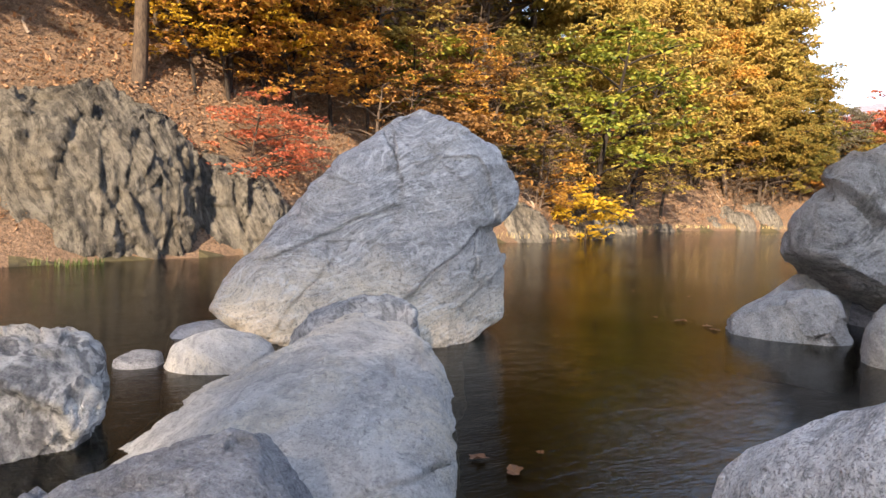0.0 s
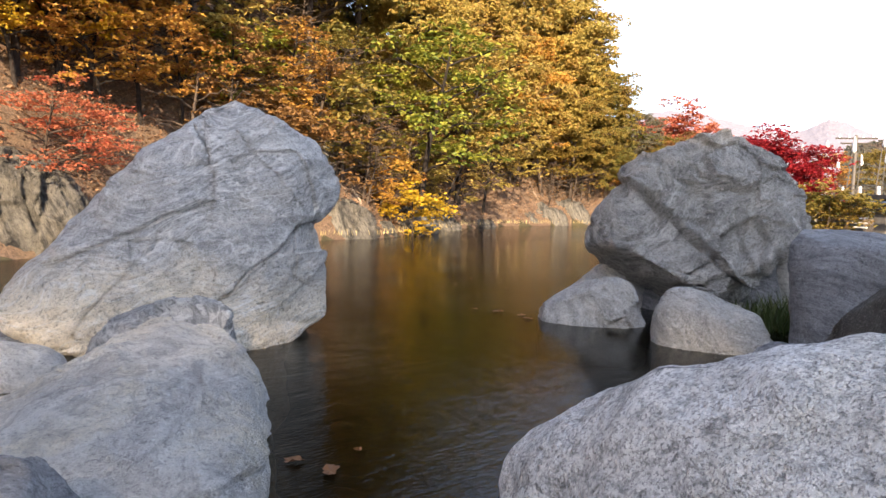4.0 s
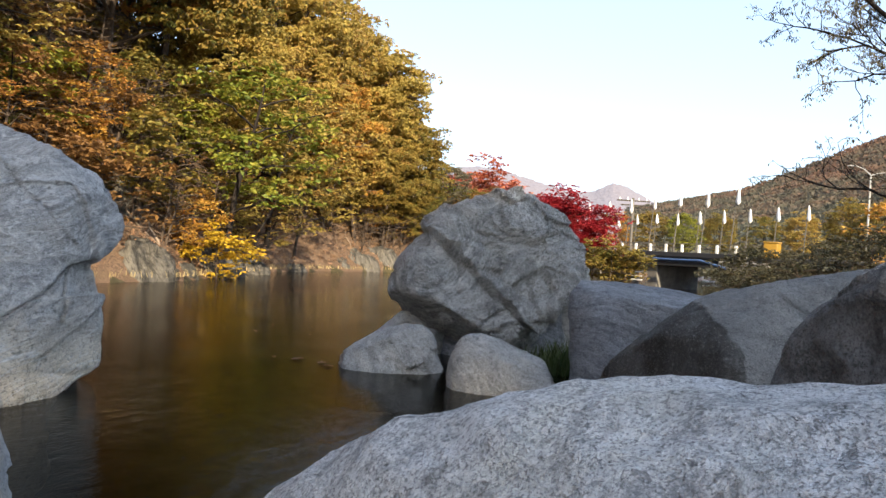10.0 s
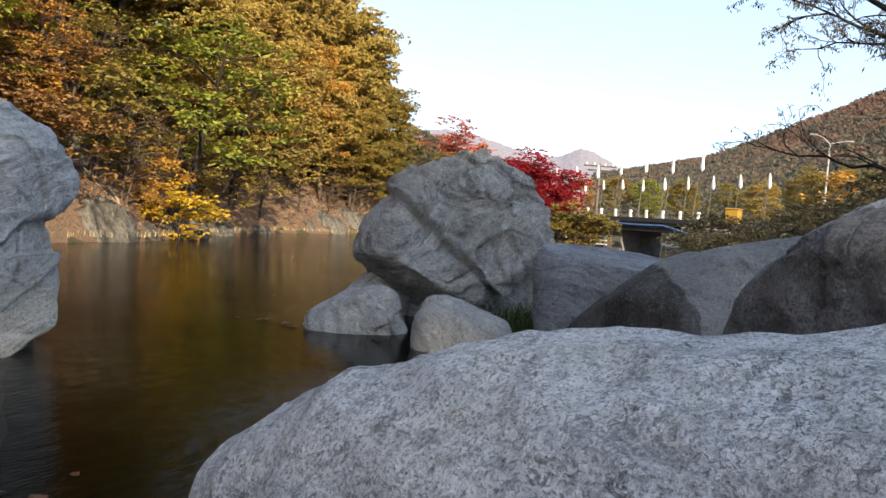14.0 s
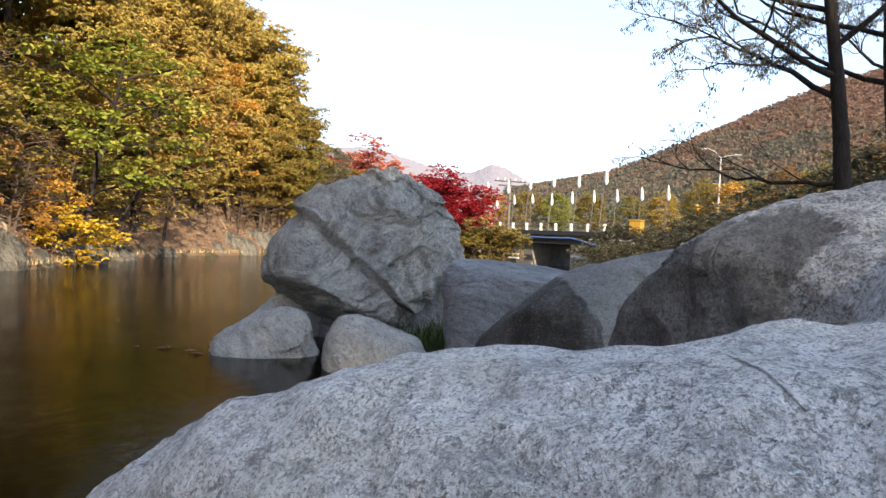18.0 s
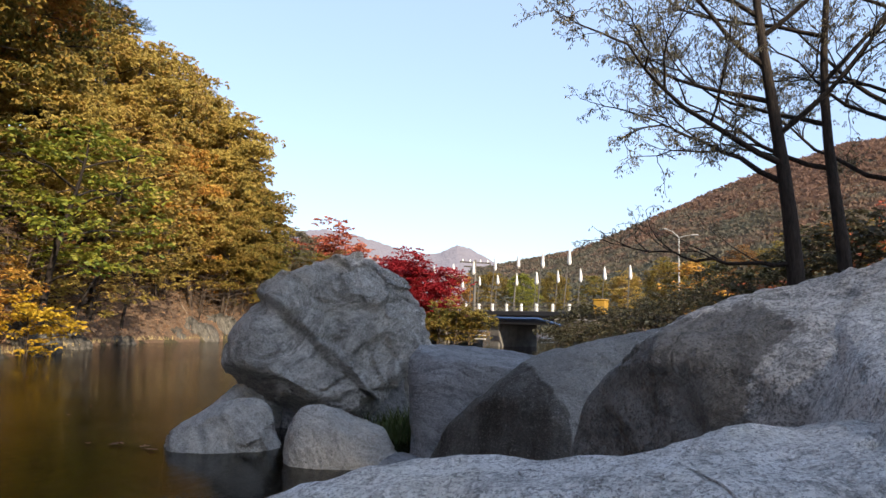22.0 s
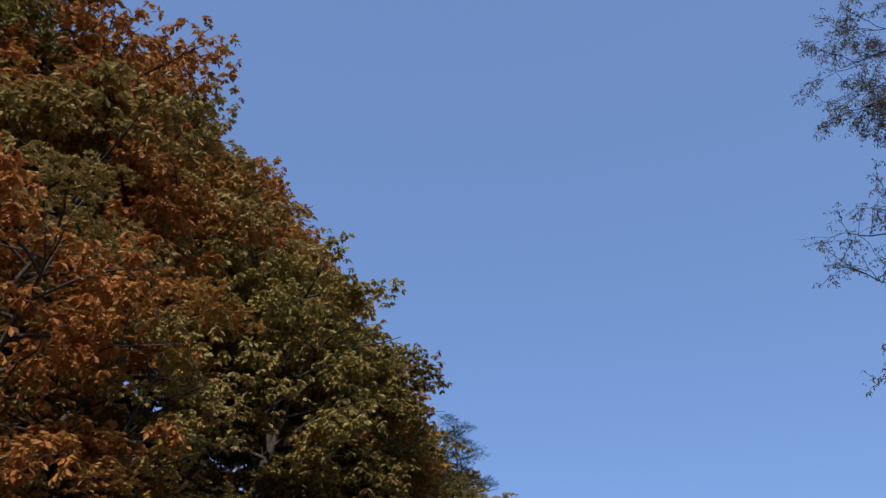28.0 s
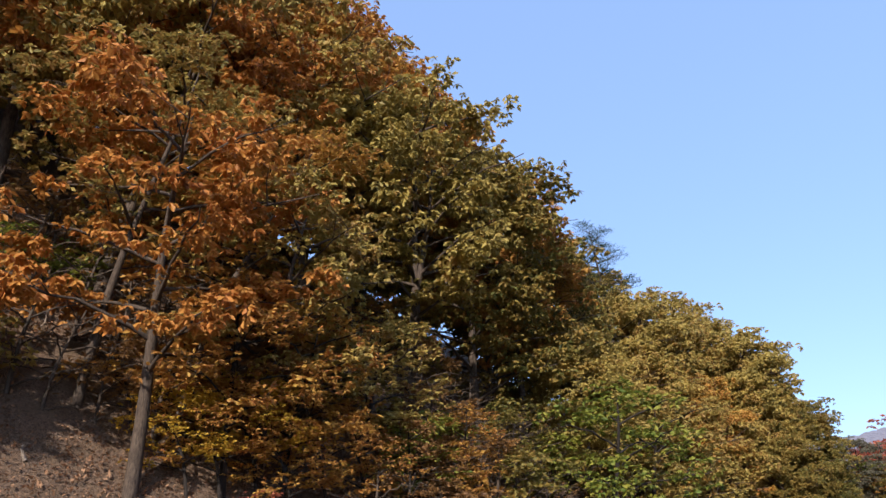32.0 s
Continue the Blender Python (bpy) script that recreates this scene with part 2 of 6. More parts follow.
M_DARKSIDE = granite_mat("dark_sided_speckled_rock", (0.56, 0.55, 0.53), (0.28, 0.278, 0.273), (0.66, 0.65, 0.55), (0.44, 0.435, 0.43), 0.8)
M_BLUE = rock_mat("blue_grey_rock", (0.37, 0.375, 0.39), (0.13, 0.133, 0.145), (0.42, 0.40, 0.37), (0, 15, 40), 1.8, 0.4, 0.0, 0.35, 0.8, 0.4, 0.0, 0.0, 0.5, 0.012, 5.0)
M_SEEP = rock_mat("damp_stained_rock", (0.40, 0.385, 0.36), (0.16, 0.157, 0.153), (0.46, 0.43, 0.39), (0, 15, 40), 1.8, 0.2, 0.0, 0.5, 0.9, 0.5, 0.0, 1.0, 0.5, 0.035, 3.0)
M_WEDGE = rock_mat("water_worn_rock", (0.56, 0.535, 0.49), (0.24, 0.233, 0.22), (0.58, 0.52, 0.42), (10, 30, 0), 1.6, 0.3, 0.3, 0.5, 0.8, 0.4, 0.0, 0.0, 0.6, 0.012, 4.0)
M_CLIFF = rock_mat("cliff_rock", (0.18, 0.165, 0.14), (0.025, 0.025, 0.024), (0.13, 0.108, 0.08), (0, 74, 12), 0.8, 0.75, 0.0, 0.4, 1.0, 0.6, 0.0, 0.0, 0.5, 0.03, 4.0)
M_DARKROCK = rock_mat("rough_grey_rock", (0.58, 0.56, 0.52), (0.15, 0.147, 0.14), (0.46, 0.42, 0.35), (25, -38, 30), 1.0, 0.4, 0.35, 0.4, 1.0, 0.5, 0.0, 0.0, 0.8, 0.02, 4.0)


def leaf_mat(name, cols, trans=0.35):
    k = Mat(name, 0.55, 0.25)
    geo = k.n("ShaderNodeNewGeometry").outputs["Random Per Island"]
    oi = k.n("ShaderNodeObjectInfo").outputs["Random"]
    n = len(cols)
    r = k.math("FRACT", k.math("ADD", k.math("MULTIPLY", geo, 0.62), k.math("MULTIPLY", oi, 0.7)))
    clump = k.noise(0.7, 3, 0.5)
    r = k.math("ADD", k.math("MULTIPLY", r, 0.55), k.math("MULTIPLY", k.ramp(clump, [(0.3, 0.0), (0.7, 1.0)]), 0.45))
    col = k.ramp(r, [(i / max(1, n - 1), c) for i, c in enumerate(cols)])
    k.done(col)
    tr = k.n("ShaderNodeBsdfTranslucent")
    k.link(col, tr.inputs[0])
    mx = k.n("ShaderNodeMixShader")
    mx.inputs[0].default_value = trans
    k.link(k.p.outputs[0], mx.inputs[1])
    k.link(tr.outputs[0], mx.inputs[2])
    k.link(mx.outputs[0], k.nt.nodes["Material Output"].inputs[0])
    return k.m


L_GOLD = leaf_mat("leaf_gold", [(0.12, 0.115, 0.04), (0.28, 0.215, 0.06), (0.41, 0.315, 0.08), (0.33, 0.19, 0.055), (0.18, 0.15, 0.05)])
L_ORANGE = leaf_mat("leaf_orange", [(0.24, 0.115, 0.035), (0.40, 0.19, 0.045), (0.50, 0.30, 0.06), (0.36, 0.145, 0.04), (0.20, 0.11, 0.04)])
L_THICKET = leaf_mat("leaf_thicket", [(0.035, 0.04, 0.022), (0.06, 0.06, 0.03), (0.085, 0.07, 0.04), (0.05, 0.045, 0.03)])
L_GREEN = leaf_mat("leaf_green", [(0.05, 0.085, 0.02), (0.14, 0.18, 0.03), (0.30, 0.28, 0.04), (0.10, 0.13, 0.025), (0.22, 0.18, 0.03)])
L_OLIVE = leaf_mat("leaf_olive", [(0.06, 0.07, 0.025), (0.12, 0.12, 0.03), (0.22, 0.17, 0.04), (0.26, 0.16, 0.035), (0.08, 0.09, 0.03)])
L_BROWN = leaf_mat("leaf_brown", [(0.12, 0.06, 0.03), (0.22, 0.11, 0.04), (0.28, 0.15, 0.05), (0.15, 0.08, 0.035), (0.08, 0.06, 0.03)])
L_RUST = leaf_mat("leaf_rust", [(0.27, 0.10, 0.03), (0.44, 0.17, 0.04), (0.50, 0.24, 0.05), (0.34, 0.13, 0.035), (0.18, 0.09, 0.035)])
L_RED = leaf_mat("leaf_red", [(0.24, 0.045, 0.03), (0.40, 0.085, 0.055), (0.46, 0.16, 0.08), (0.26, 0.05, 0.035)])
L_CRIMSON = leaf_mat("leaf_crimson", [(0.16, 0.008, 0.015), (0.26, 0.012, 0.02), (0.30, 0.02, 0.025), (0.11, 0.008, 0.012)])
L_YELLOW = leaf_mat("leaf_yellow", [(0.36, 0.23, 0.025), (0.52, 0.35, 0.035), (0.42, 0.24, 0.025), (0.24, 0.17, 0.03)])
L_PINE = leaf_mat("pine_needles", [(0.015, 0.03, 0.015), (0.03, 0.05, 0.02), (0.05, 0.07, 0.03)], 0.15)
L_LOCUST = leaf_mat("locust_leaf", [(0.07, 0.065, 0.04), (0.12, 0.11, 0.07), (0.15, 0.12, 0.08)], 0.2)


def bark_mat(name, a, b):
    k = Mat(name, 0.9, 0.2)
    v = k.mapped((6, 6, 1.2))
    f = k.noise(4, 6, 0.7, 0.3, v)
    return k.done(k.mix(k.ramp(f, [(0.35, 0.0), (0.65, 1.0)]), a, b), k.bump(f, 0.8, 0.03))


M_BARK = bark_mat("bark_brown", (0.034, 0.025, 0.02), (0.115, 0.085, 0.064))
M_BARK_PALE = bark_mat("bark_pale", (0.16, 0.12, 0.09), (0.34, 0.27, 0.21))
M_BARK_DARK = bark_mat("bark_dark", (0.014, 0.011, 0.01), (0.042, 0.033, 0.027))


def ground_mat():
    k = Mat("leaf_litter_soil", 0.9, 0.15)
    a = k.noise(14, 6, 0.75, 0.5)
    b = k.noise(1.2, 4, 0.6)
    c = k.voronoi(26)
    col = k.mix(k.ramp(a, [(0.38, 0.0), (0.62, 1.0)]), (0.075, 0.052, 0.038), (0.24, 0.16, 0.11))
    col = k.mix(k.ramp(c, [(0.1, 0.6), (0.35, 0.0)]), col, (0.28, 0.16, 0.08))
    col = k.mix(k.ramp(b, [(0.45, 0.0), (0.65, 0.6)]), col, (0.16, 0.11, 0.07))
    return k.done(col, k.bump(a, 0.9, 0.08, k.bump(c, 0.6, 0.05)))


M_GROUND = ground_mat()


def bed_mat():
    k = Mat("river_bed", 0.7, 0.3)
    a = k.noise(1.3, 6, 0.65, 0.3)
    c = k.voronoi(3.2)
    col = k.mix(k.ramp(a, [(0.38, 0.0), (0.65, 1.0)]), (0.02, 0.018, 0.011), (0.075, 0.062, 0.028))
    col = k.mix(k.ramp(c, [(0.05, 0.5), (0.35, 0.0)]), col, (0.075, 0.064, 0.036))
    return k.done(col, k.bump(c, 0.6, 0.1))


M_BED = bed_mat()


def water_mat():
    k = Mat("river_water", 0.03)
    nt = k.nt
    v1 = k.mapped((1.0, 2.6, 1.0), (0, 0, 30))
    n1 = k.noise(2.6, 3, 0.5, 0.3, v1)
    v2 = k.mapped((1.0, 3.0, 1.0), (0, 0, 22))
    n2 = k.noise(13.0, 3, 0.55, 0.2, v2)
    calm = k.ramp(k.noise(0.22, 3, 0.5), [(0.35, 0.25), (0.65, 1.0)])
    nb = k.bump(k.math("MULTIPLY", n1, calm), 0.13, 0.10)
    nb = k.bump(k.math("MULTIPLY", n2, calm), 0.22, 0.03, nb)
    fr = k.n("ShaderNodeFresnel")
    fr.inputs[0].default_value = 1.333
    k.link(nb, fr.inputs["Normal"])
    gl = k.n("ShaderNodeBsdfGlossy")
    gl.inputs["Roughness"].default_value = 0.02
    k.link(nb, gl.inputs["Normal"])
    tr = k.n("ShaderNodeBsdfTransparent")
    tr.inputs[0].default_value = (0.21, 0.19, 0.12, 1)
    mx = k.n("ShaderNodeMixShader")
    k.link(fr.outputs[0], mx.inputs[0])
    k.link(tr.outputs[0], mx.inputs[1])
    k.link(gl.outputs[0], mx.inputs[2])
    k.link(mx.outputs[0], nt.nodes["Material Output"].inputs[0])
    return k.m


M_WATER = water_mat()


def plain(name, col, rough=0.6, metal=0.0, var=0.25, scale=8.0):
    k = Mat(name, rough, 0.4)
    k.p.inputs["Metallic"].default_value = metal
    f = k.noise(scale, 5, 0.65)
    return k.done(k.mix(k.ramp(f, [(0.35, 0.0), (0.7, 1.0)]), tuple(c * (1 - var) for c in col), tuple(min(1, c * (1 + var)) for c in col)), k.bump(f, 0.2, 0.01))


M_CONC = plain("concrete", (0.17, 0.16, 0.145), 0.85, 0, 0.3, 2.0)
M_DARKSTEEL = plain("dark_girder", (0.035, 0.037, 0.042), 0.6, 0, 0.3)
M_RAILBLUE = plain("blue_pipe", (0.05, 0.10, 0.22), 0.5)
M_WHITE = plain("white_paint", (0.78, 0.78, 0.76), 0.6, 0, 0.08)
M_CLOTH = plain("white_cloth", (0.82, 0.82, 0.80), 0.8, 0, 0.05)
M_POLE = plain("grey_pole", (0.11, 0.10, 0.09), 0.6)
M_LAMP = plain("grey_lamp_paint", (0.36, 0.36, 0.35), 0.5, 0, 0.1)
M_YBOX = plain("yellow_box", (0.33, 0.19, 0.03), 0.5, 0, 0.12)
M_DARK = plain("dark_wood", (0.05, 0.042, 0.035), 0.8)
M_SEAL = plain("asphalt", (0.06, 0.06, 0.06), 0.9)


# ---- mesh helpers ----
def mesh_from(name, verts, faces, mat, smooth=True):
    me = bpy.data.meshes.new(name)
    verts = np.asarray(verts, dtype=np.float32)
    faces = np.asarray(faces, dtype=np.int32)
    k = faces.shape[1]
    me.vertices.add(len(verts))
    me.vertices.foreach_set("co", verts.ravel())
    me.loops.add(faces.size)
    me.loops.foreach_set("vertex_index", faces.ravel())
    me.polygons.add(len(faces))
    me.polygons.foreach_set("loop_start", np.arange(0, faces.size, k, dtype=np.int32))
    me.polygons.foreach_set("use_smooth", np.full(len(faces), smooth))
    me.update(calc_edges=True)
    me.validate()
    me.materials.append(mat)
    return me


def put(name, me, parent=None, loc=(0, 0, 0), rz=0.0, label="", category="", group="", kind=""):
    ob = new(name, me)
    ob.location = loc
    ob.rotation_euler = (0, 0, rz)
    if parent:
        ob.parent = parent
    return tagged(ob, label, category, group, kind)


def part(name, bm, material, parent, label="", smooth=False):
    me = bpy.data.meshes.new(name)
    bm.to_mesh(me)
    bm.free()
    me.materials.append(material)
    if smooth:
        for p in me.polygons:
            p.use_smooth = True
    ob = new(name, me)
    ob.parent = parent
    return tagged(ob, label)


def box_bm(c, s, rot=0.0, bevel=0.0):
    bm = bmesh.new()
    m = Matrix.Translation(c) @ Matrix.Rotation(rot, 4, "Z") @ Matrix.Diagonal((*s, 1))
    bmesh.ops.create_cube(bm, size=1.0, matrix=m)
    if bevel:
        bmesh.ops.bevel(bm, geom=bm.edges[:], offset=bevel, segments=1, affect="EDGES")
    return bm


def tube(points, radii, sides=6):
    """Verts and quads of a tapered tube along points."""
    pts = np.asarray(points, float)
    n = len(pts)
    tan = np.gradient(pts, axis=0)
    tan /= np.linalg.norm(tan, axis=1)[:, None] + 1e-9
    ref = np.array([0.31, 0.87, 0.12]) if abs(tan[0, 2]) > 0.8 else np.array([0, 0, 1.0])
    a = np.cross(tan, ref)
    a /= np.linalg.norm(a, axis=1)[:, None] + 1e-9
    b = np.cross(tan, a)
    th = np.arange(sides) * 2 * np.pi / sides
    ring = a[:, None, :] * np.cos(th)[None, :, None] + b[:, None, :] * np.sin(th)[None, :, None]
    v = (pts[:, None, :] + ring * np.asarray(radii)[:, None, None]).reshape(-1, 3)
    i, j = np.meshgrid(np.arange(n - 1), np.arange(sides), indexing="ij")
    j2 = (j + 1) % sides
    f = np.stack([i * sides + j, i * sides + j2, (i + 1) * sides + j2, (i + 1) * sides + j], -1).reshape(-1, 4)
    return v, f


def merge(chunks):
    vs, fs, o = [], [], 0
    for v, f in chunks:
        vs.append(v)
        fs.append(f + o)
        o += len(v)
    return np.concatenate(vs), np.concatenate(fs)


# ---- boulders ----
def fbm(p, scale, octaves=4):
    return noise.fractal(p * scale, 0.9, 2.1, octaves)


def chisel(v, seed, facets=0, facet_cut=0.1, cuts=()):
    """Flatten a closed form behind chosen planes, then behind random ones."""
    rng = np.random.default_rng(seed)
    cen = v.mean(0)
    size = np.abs(v - cen).max()
    for point, n, keep in cuts:
        n = np.array(n, float) / np.linalg.norm(n)
        over = np.maximum((v - np.array(point)) @ n, 0)
        v = v - n * (over * (1 - keep))[:, None]
    for _ in range(facets):
        n = rng.normal(size=3)
        n /= np.linalg.norm(n)
        if n[2] < -0.5:
            n[2] *= -1
        h = (v - cen) @ n
        lim = h.max() - facet_cut * size * rng.uniform(0.4, 1.3)
        over = np.maximum(h - lim, 0)
        v = v - n * (over * 0.85)[:, None]
    return v


def inside(pu, pz, poly):
    """Distance to a closed outline, positive inside it."""
    best = np.full(np.shape(pu), 1e9)
    odd = np.zeros(np.shape(pu), bool)
    for (au, az), (bu, bz) in zip(poly, poly[1:] + poly[:1]):
        du, dz = bu - au, bz - az
        t = np.clip(((pu - au) * du + (pz - az) * dz) / (du * du + dz * dz), 0, 1)
        best = np.minimum(best, np.hypot(pu - au - t * du, pz - az - t * dz))
        odd ^= ((az > pz) != (bz > pz)) & (pu < du * (pz - az) / (dz if dz else 1e-9) + au)
    return np.where(odd, best, -best)


def displace(v, nrm, seed, rough=0.05, segs=(), grain=0.012, flute=0.0, lumps=0.0, chunk=0.0, chunk_scale=1.6, chunk_tall=1.0, strata=None, swell=0.0, slabs=()):
    """Roughen a closed form and cut cracks (polylines across the front) into it; v, nrm: arrays."""
    cen = v.mean(0)
    size = np.abs(v - cen).max()
    off = Vector((seed * 3.1, seed * 1.7, seed * 0.9))
    d = np.empty(len(v))
    w = np.empty((len(v), 2))
    for i, p in enumerate(v):
        q = Vector(p) + off
        d[i] = rough * fbm(q, 1.1 / max(0.5, size), 3) * size + grain * fbm(q, 5.5, 4)
        if lumps:
            d[i] += lumps * (0.5 - abs(noise.noise(q * 1.7))) + 0.4 * lumps * (0.5 - abs(noise.noise(q * 4.1)))
        if chunk:
            for amp, sc in ((chunk, chunk_scale), (chunk * 0.45, chunk_scale * 2.3)):
                c = Vector((q.x * sc, q.y * sc, q.z * sc / chunk_tall)) + noise.noise_vector(q * 1.1) * 0.15
                c0 = noise.voronoi(c)[1][0]
                d[i] += amp * ((c - c0).dot(noise.noise_vector(c0 * 7.31)) * 1.6 + 0.5 * noise.noise(c0 * 5.17))
        if strata:
            amp, freq, sn = strata
            s = (q.x * sn[0] + q.y * sn[1] + q.z * sn[2]) * freq + 1.3 * noise.noise(q * 0.8) + 0.3 * noise.noise(q * 2.6)
            fr = s - math.floor(s)
            d[i] += amp * ((fr if fr < 0.85 else (1 - fr) * 5.67) - 0.42) * min(1.3, max(0.1, 0.6 + 1.6 * noise.noise(q * 1.4)))
        if swell:
            d[i] += swell * (noise.noise(q * 1.5) + 0.4 * noise.noise(q * 3.7))
        if flute:
            d[i] += flute * (noise.noise(Vector((q.x * 1.9 + q.z * 0.25, q.y * 1.9, q.z * 0.35))) * 1.2 + 0.5 * abs(noise.noise(Vector((q.x * 4.5 + q.z * 0.5, q.y * 4.5, q.z * 0.8)))) - 0.2)
        w[i] = 0.045 * noise.noise(q * 3.1) + 0.02 * noise.noise(q * 9), 0.045 * noise.noise(q * 3.3 + Vector((9, 4, 2)))
    front = 1 / (1 + np.exp(np.clip((v[:, 1] - cen[1]) * 8, -30, 30)))
    for poly, depth, edge in slabs:  # blocks that stand proud of (or lie back from) the front
        d += front * depth * np.clip(0.5 + inside(v[:, 0] + w[:, 0] * 0.7, v[:, 2] + w[:, 1] * 0.7, poly) / edge, 0, 1)
    for line, width, depth in segs:
        best = np.full(len(v), 9.0)
        side = np.zeros(len(v))
        pu, pz = v[:, 0] + w[:, 0], v[:, 2] + w[:, 1]
        for (au, az), (bu, bz) in zip(line[:-1], line[1:]):
            du, dz = bu - au, bz - az
            t = np.clip(((pu - au) * du + (pz - az) * dz) / (du * du + dz * dz), 0, 1)
            k = np.hypot(pu - au - t * du, pz - az - t * dz)
            near = k < best
            side = np.where(near, np.sign(du * (pz - az) - dz * (pu - au)), side)
            best = np.minimum(best, k)
        d -= front * 1.15 * depth * np.exp(-(best / (width * 0.65)) ** 2)
        d += front * depth * 0.3 * side * np.exp(-best / (width * 2.5))
    return v + nrm * d[:, None]


def loft(rings, levels, around, power):
    """A lump from rings (z, left, right, front, back); superellipse sections."""
    r = np.array(rings, float)
    zs = np.concatenate([[0], np.cumsum(np.linalg.norm(np.diff(r[:, :3], axis=0), axis=1) + 1e-3)])
    s = np.linspace(0, zs[-1], levels)
    m = np.gradient(r, zs, axis=0)
    k = np.clip(np.searchsorted(zs, s, side="right") - 1, 0, len(zs) - 2)
    h = (zs[k + 1] - zs[k])[:, None]
    t = ((s - zs[k])[:, None]) / h
    q = (2 * t**3 - 3 * t**2 + 1) * r[k] + (t**3 - 2 * t**2 + t) * h * m[k] * 0.6 + (-2 * t**3 + 3 * t**2) * r[k + 1] + (t**3 - t**2) * h * m[k + 1] * 0.6
    th = np.arange(around) * 2 * np.pi / around
    c, sn = np.cos(th), np.sin(th)
    c, sn = np.sign(c) * np.abs(c) ** (2 / power), np.sign(sn) * np.abs(sn) ** (2 / power)
    cu, ru = (q[:, 1] + q[:, 2]) / 2, np.maximum((q[:, 2] - q[:, 1]) / 2, 0.004)
    cv, rv = (q[:, 3] + q[:, 4]) / 2, np.maximum((q[:, 4] - q[:, 3]) / 2, 0.004)
    v = np.stack([cu[:, None] + ru[:, None] * c, cv[:, None] + rv[:, None] * sn, np.repeat(q[:, 0][:, None], around, 1)], -1)
    caps = []
    for ring, lift in ((v[-1], 0.22), (v[0], 0.0)):
        mid = ring.mean(0)
        rad = np.linalg.norm(ring - mid, axis=1).mean()
        rows = []
        for k in (0.85, 0.66, 0.45, 0.22, 0.002):
            row = mid + (ring - mid) * k
            row[:, 2] += lift * rad * (1 - k * k)
            rows.append(row)
        caps.append(np.array(rows))
    return np.concatenate([caps[1][::-1], v, caps[0]])


def grid_mesh(v):
    """Normals and faces of a levels x around grid, closed at both ends."""
    n, a, _ = v.shape
    du = np.roll(v, -1, 1) - np.roll(v, 1, 1)
    dv = np.gradient(v, axis=0)
    nr = np.cross(du, dv)
    nr /= np.linalg.norm(nr, axis=2)[..., None] + 1e-9
    i, j = np.meshgrid(np.arange(n - 1), np.arange(a), indexing="ij")
    j2 = (j + 1) % a
    f = np.stack([i * a + j, i * a + j2, (i + 1) * a + j2, (i + 1) * a + j], -1).reshape(-1, 4)
    return nr.reshape(-1, 3), f


def boulder(name, az, dist, rings, mat, label, seed=1, levels=70, around=150, power=2.4, category="boulder", kind="", facets=0, facet_cut=0.1, cuts=(), smooth=True, damp=None, dark_soft=0.10, **kw):
    """A boulder whose rings are given across and along the line from the origin to it."""
    g = loft(rings, levels, around, power)
    v = chisel(g.reshape(-1, 3), seed, facets, facet_cut, cuts)
    nr, f = grid_mesh(v.reshape(g.shape))
    v = displace(v, nr, seed, **kw)
    me = mesh_from(name, v, f, mat, smooth)
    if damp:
        dark_fac = np.clip(0.5 + inside(v[:, 0], v[:, 2], damp) / dark_soft, 0, 1) * (v[:, 1] < v[:, 1].mean() + 0.6)
        me.attributes.new("damp", "FLOAT", "POINT").data.foreach_set("value", dark_fac.astype(np.float32))
    a = radians(az)
    return put(name, me, None, (dist * math.sin(a), dist * math.cos(a), 0), -a, label, category, "", kind)


# ---- ground, river bed and water ----
LEFT_BANK = np.array([(-60, -40), (-34, -20), (-20, -2), (-12, 7), (-8.2, 12.2), (-6.8, 14), (-5.1, 15.7), (-2, 19.5), (2.2, 23.6), (4.4, 25.2), (6.3, 28.8), (9, 33.8), (13, 37.9), (19, 41.2), (25, 42.5), (30, 40.8), (34, 41), (38, 43.8), (46, 50), (80, 75), (200, 150)], float)
RIGHT_BANK = np.array([(14, -60), (9, -12), (8.0, 1), (9.2, 6.5), (14, 10.8), (24, 18.5), (36, 27.6), (38, 30.4), (46, 34), (70, 47), (200, 120)], float)


def signed(px, py, line):
    """Distance to a polyline, positive on its left as it runs."""
    best = np.full(np.shape(px), 1e9)
    sgn = np.ones(np.shape(px))
    along = np.zeros(np.shape(px))
    run = 0.0
    for (ax, ay), (bx, by) in zip(line[:-1], line[1:]):
        dx, dy = bx - ax, by - ay
        ll = dx * dx + dy * dy
        t = np.clip(((px - ax) * dx + (py - ay) * dy) / ll, 0, 1)
        d = np.hypot(px - ax - t * dx, py - ay - t * dy)
        c = dx * (py - ay) - dy * (px - ax)
        near = d < best
        best = np.where(near, d, best)
        sgn = np.where(near, np.sign(c), sgn)
        along = np.where(near, run + t * math.sqrt(ll), along)
        run += math.sqrt(ll)
    return best * sgn, along




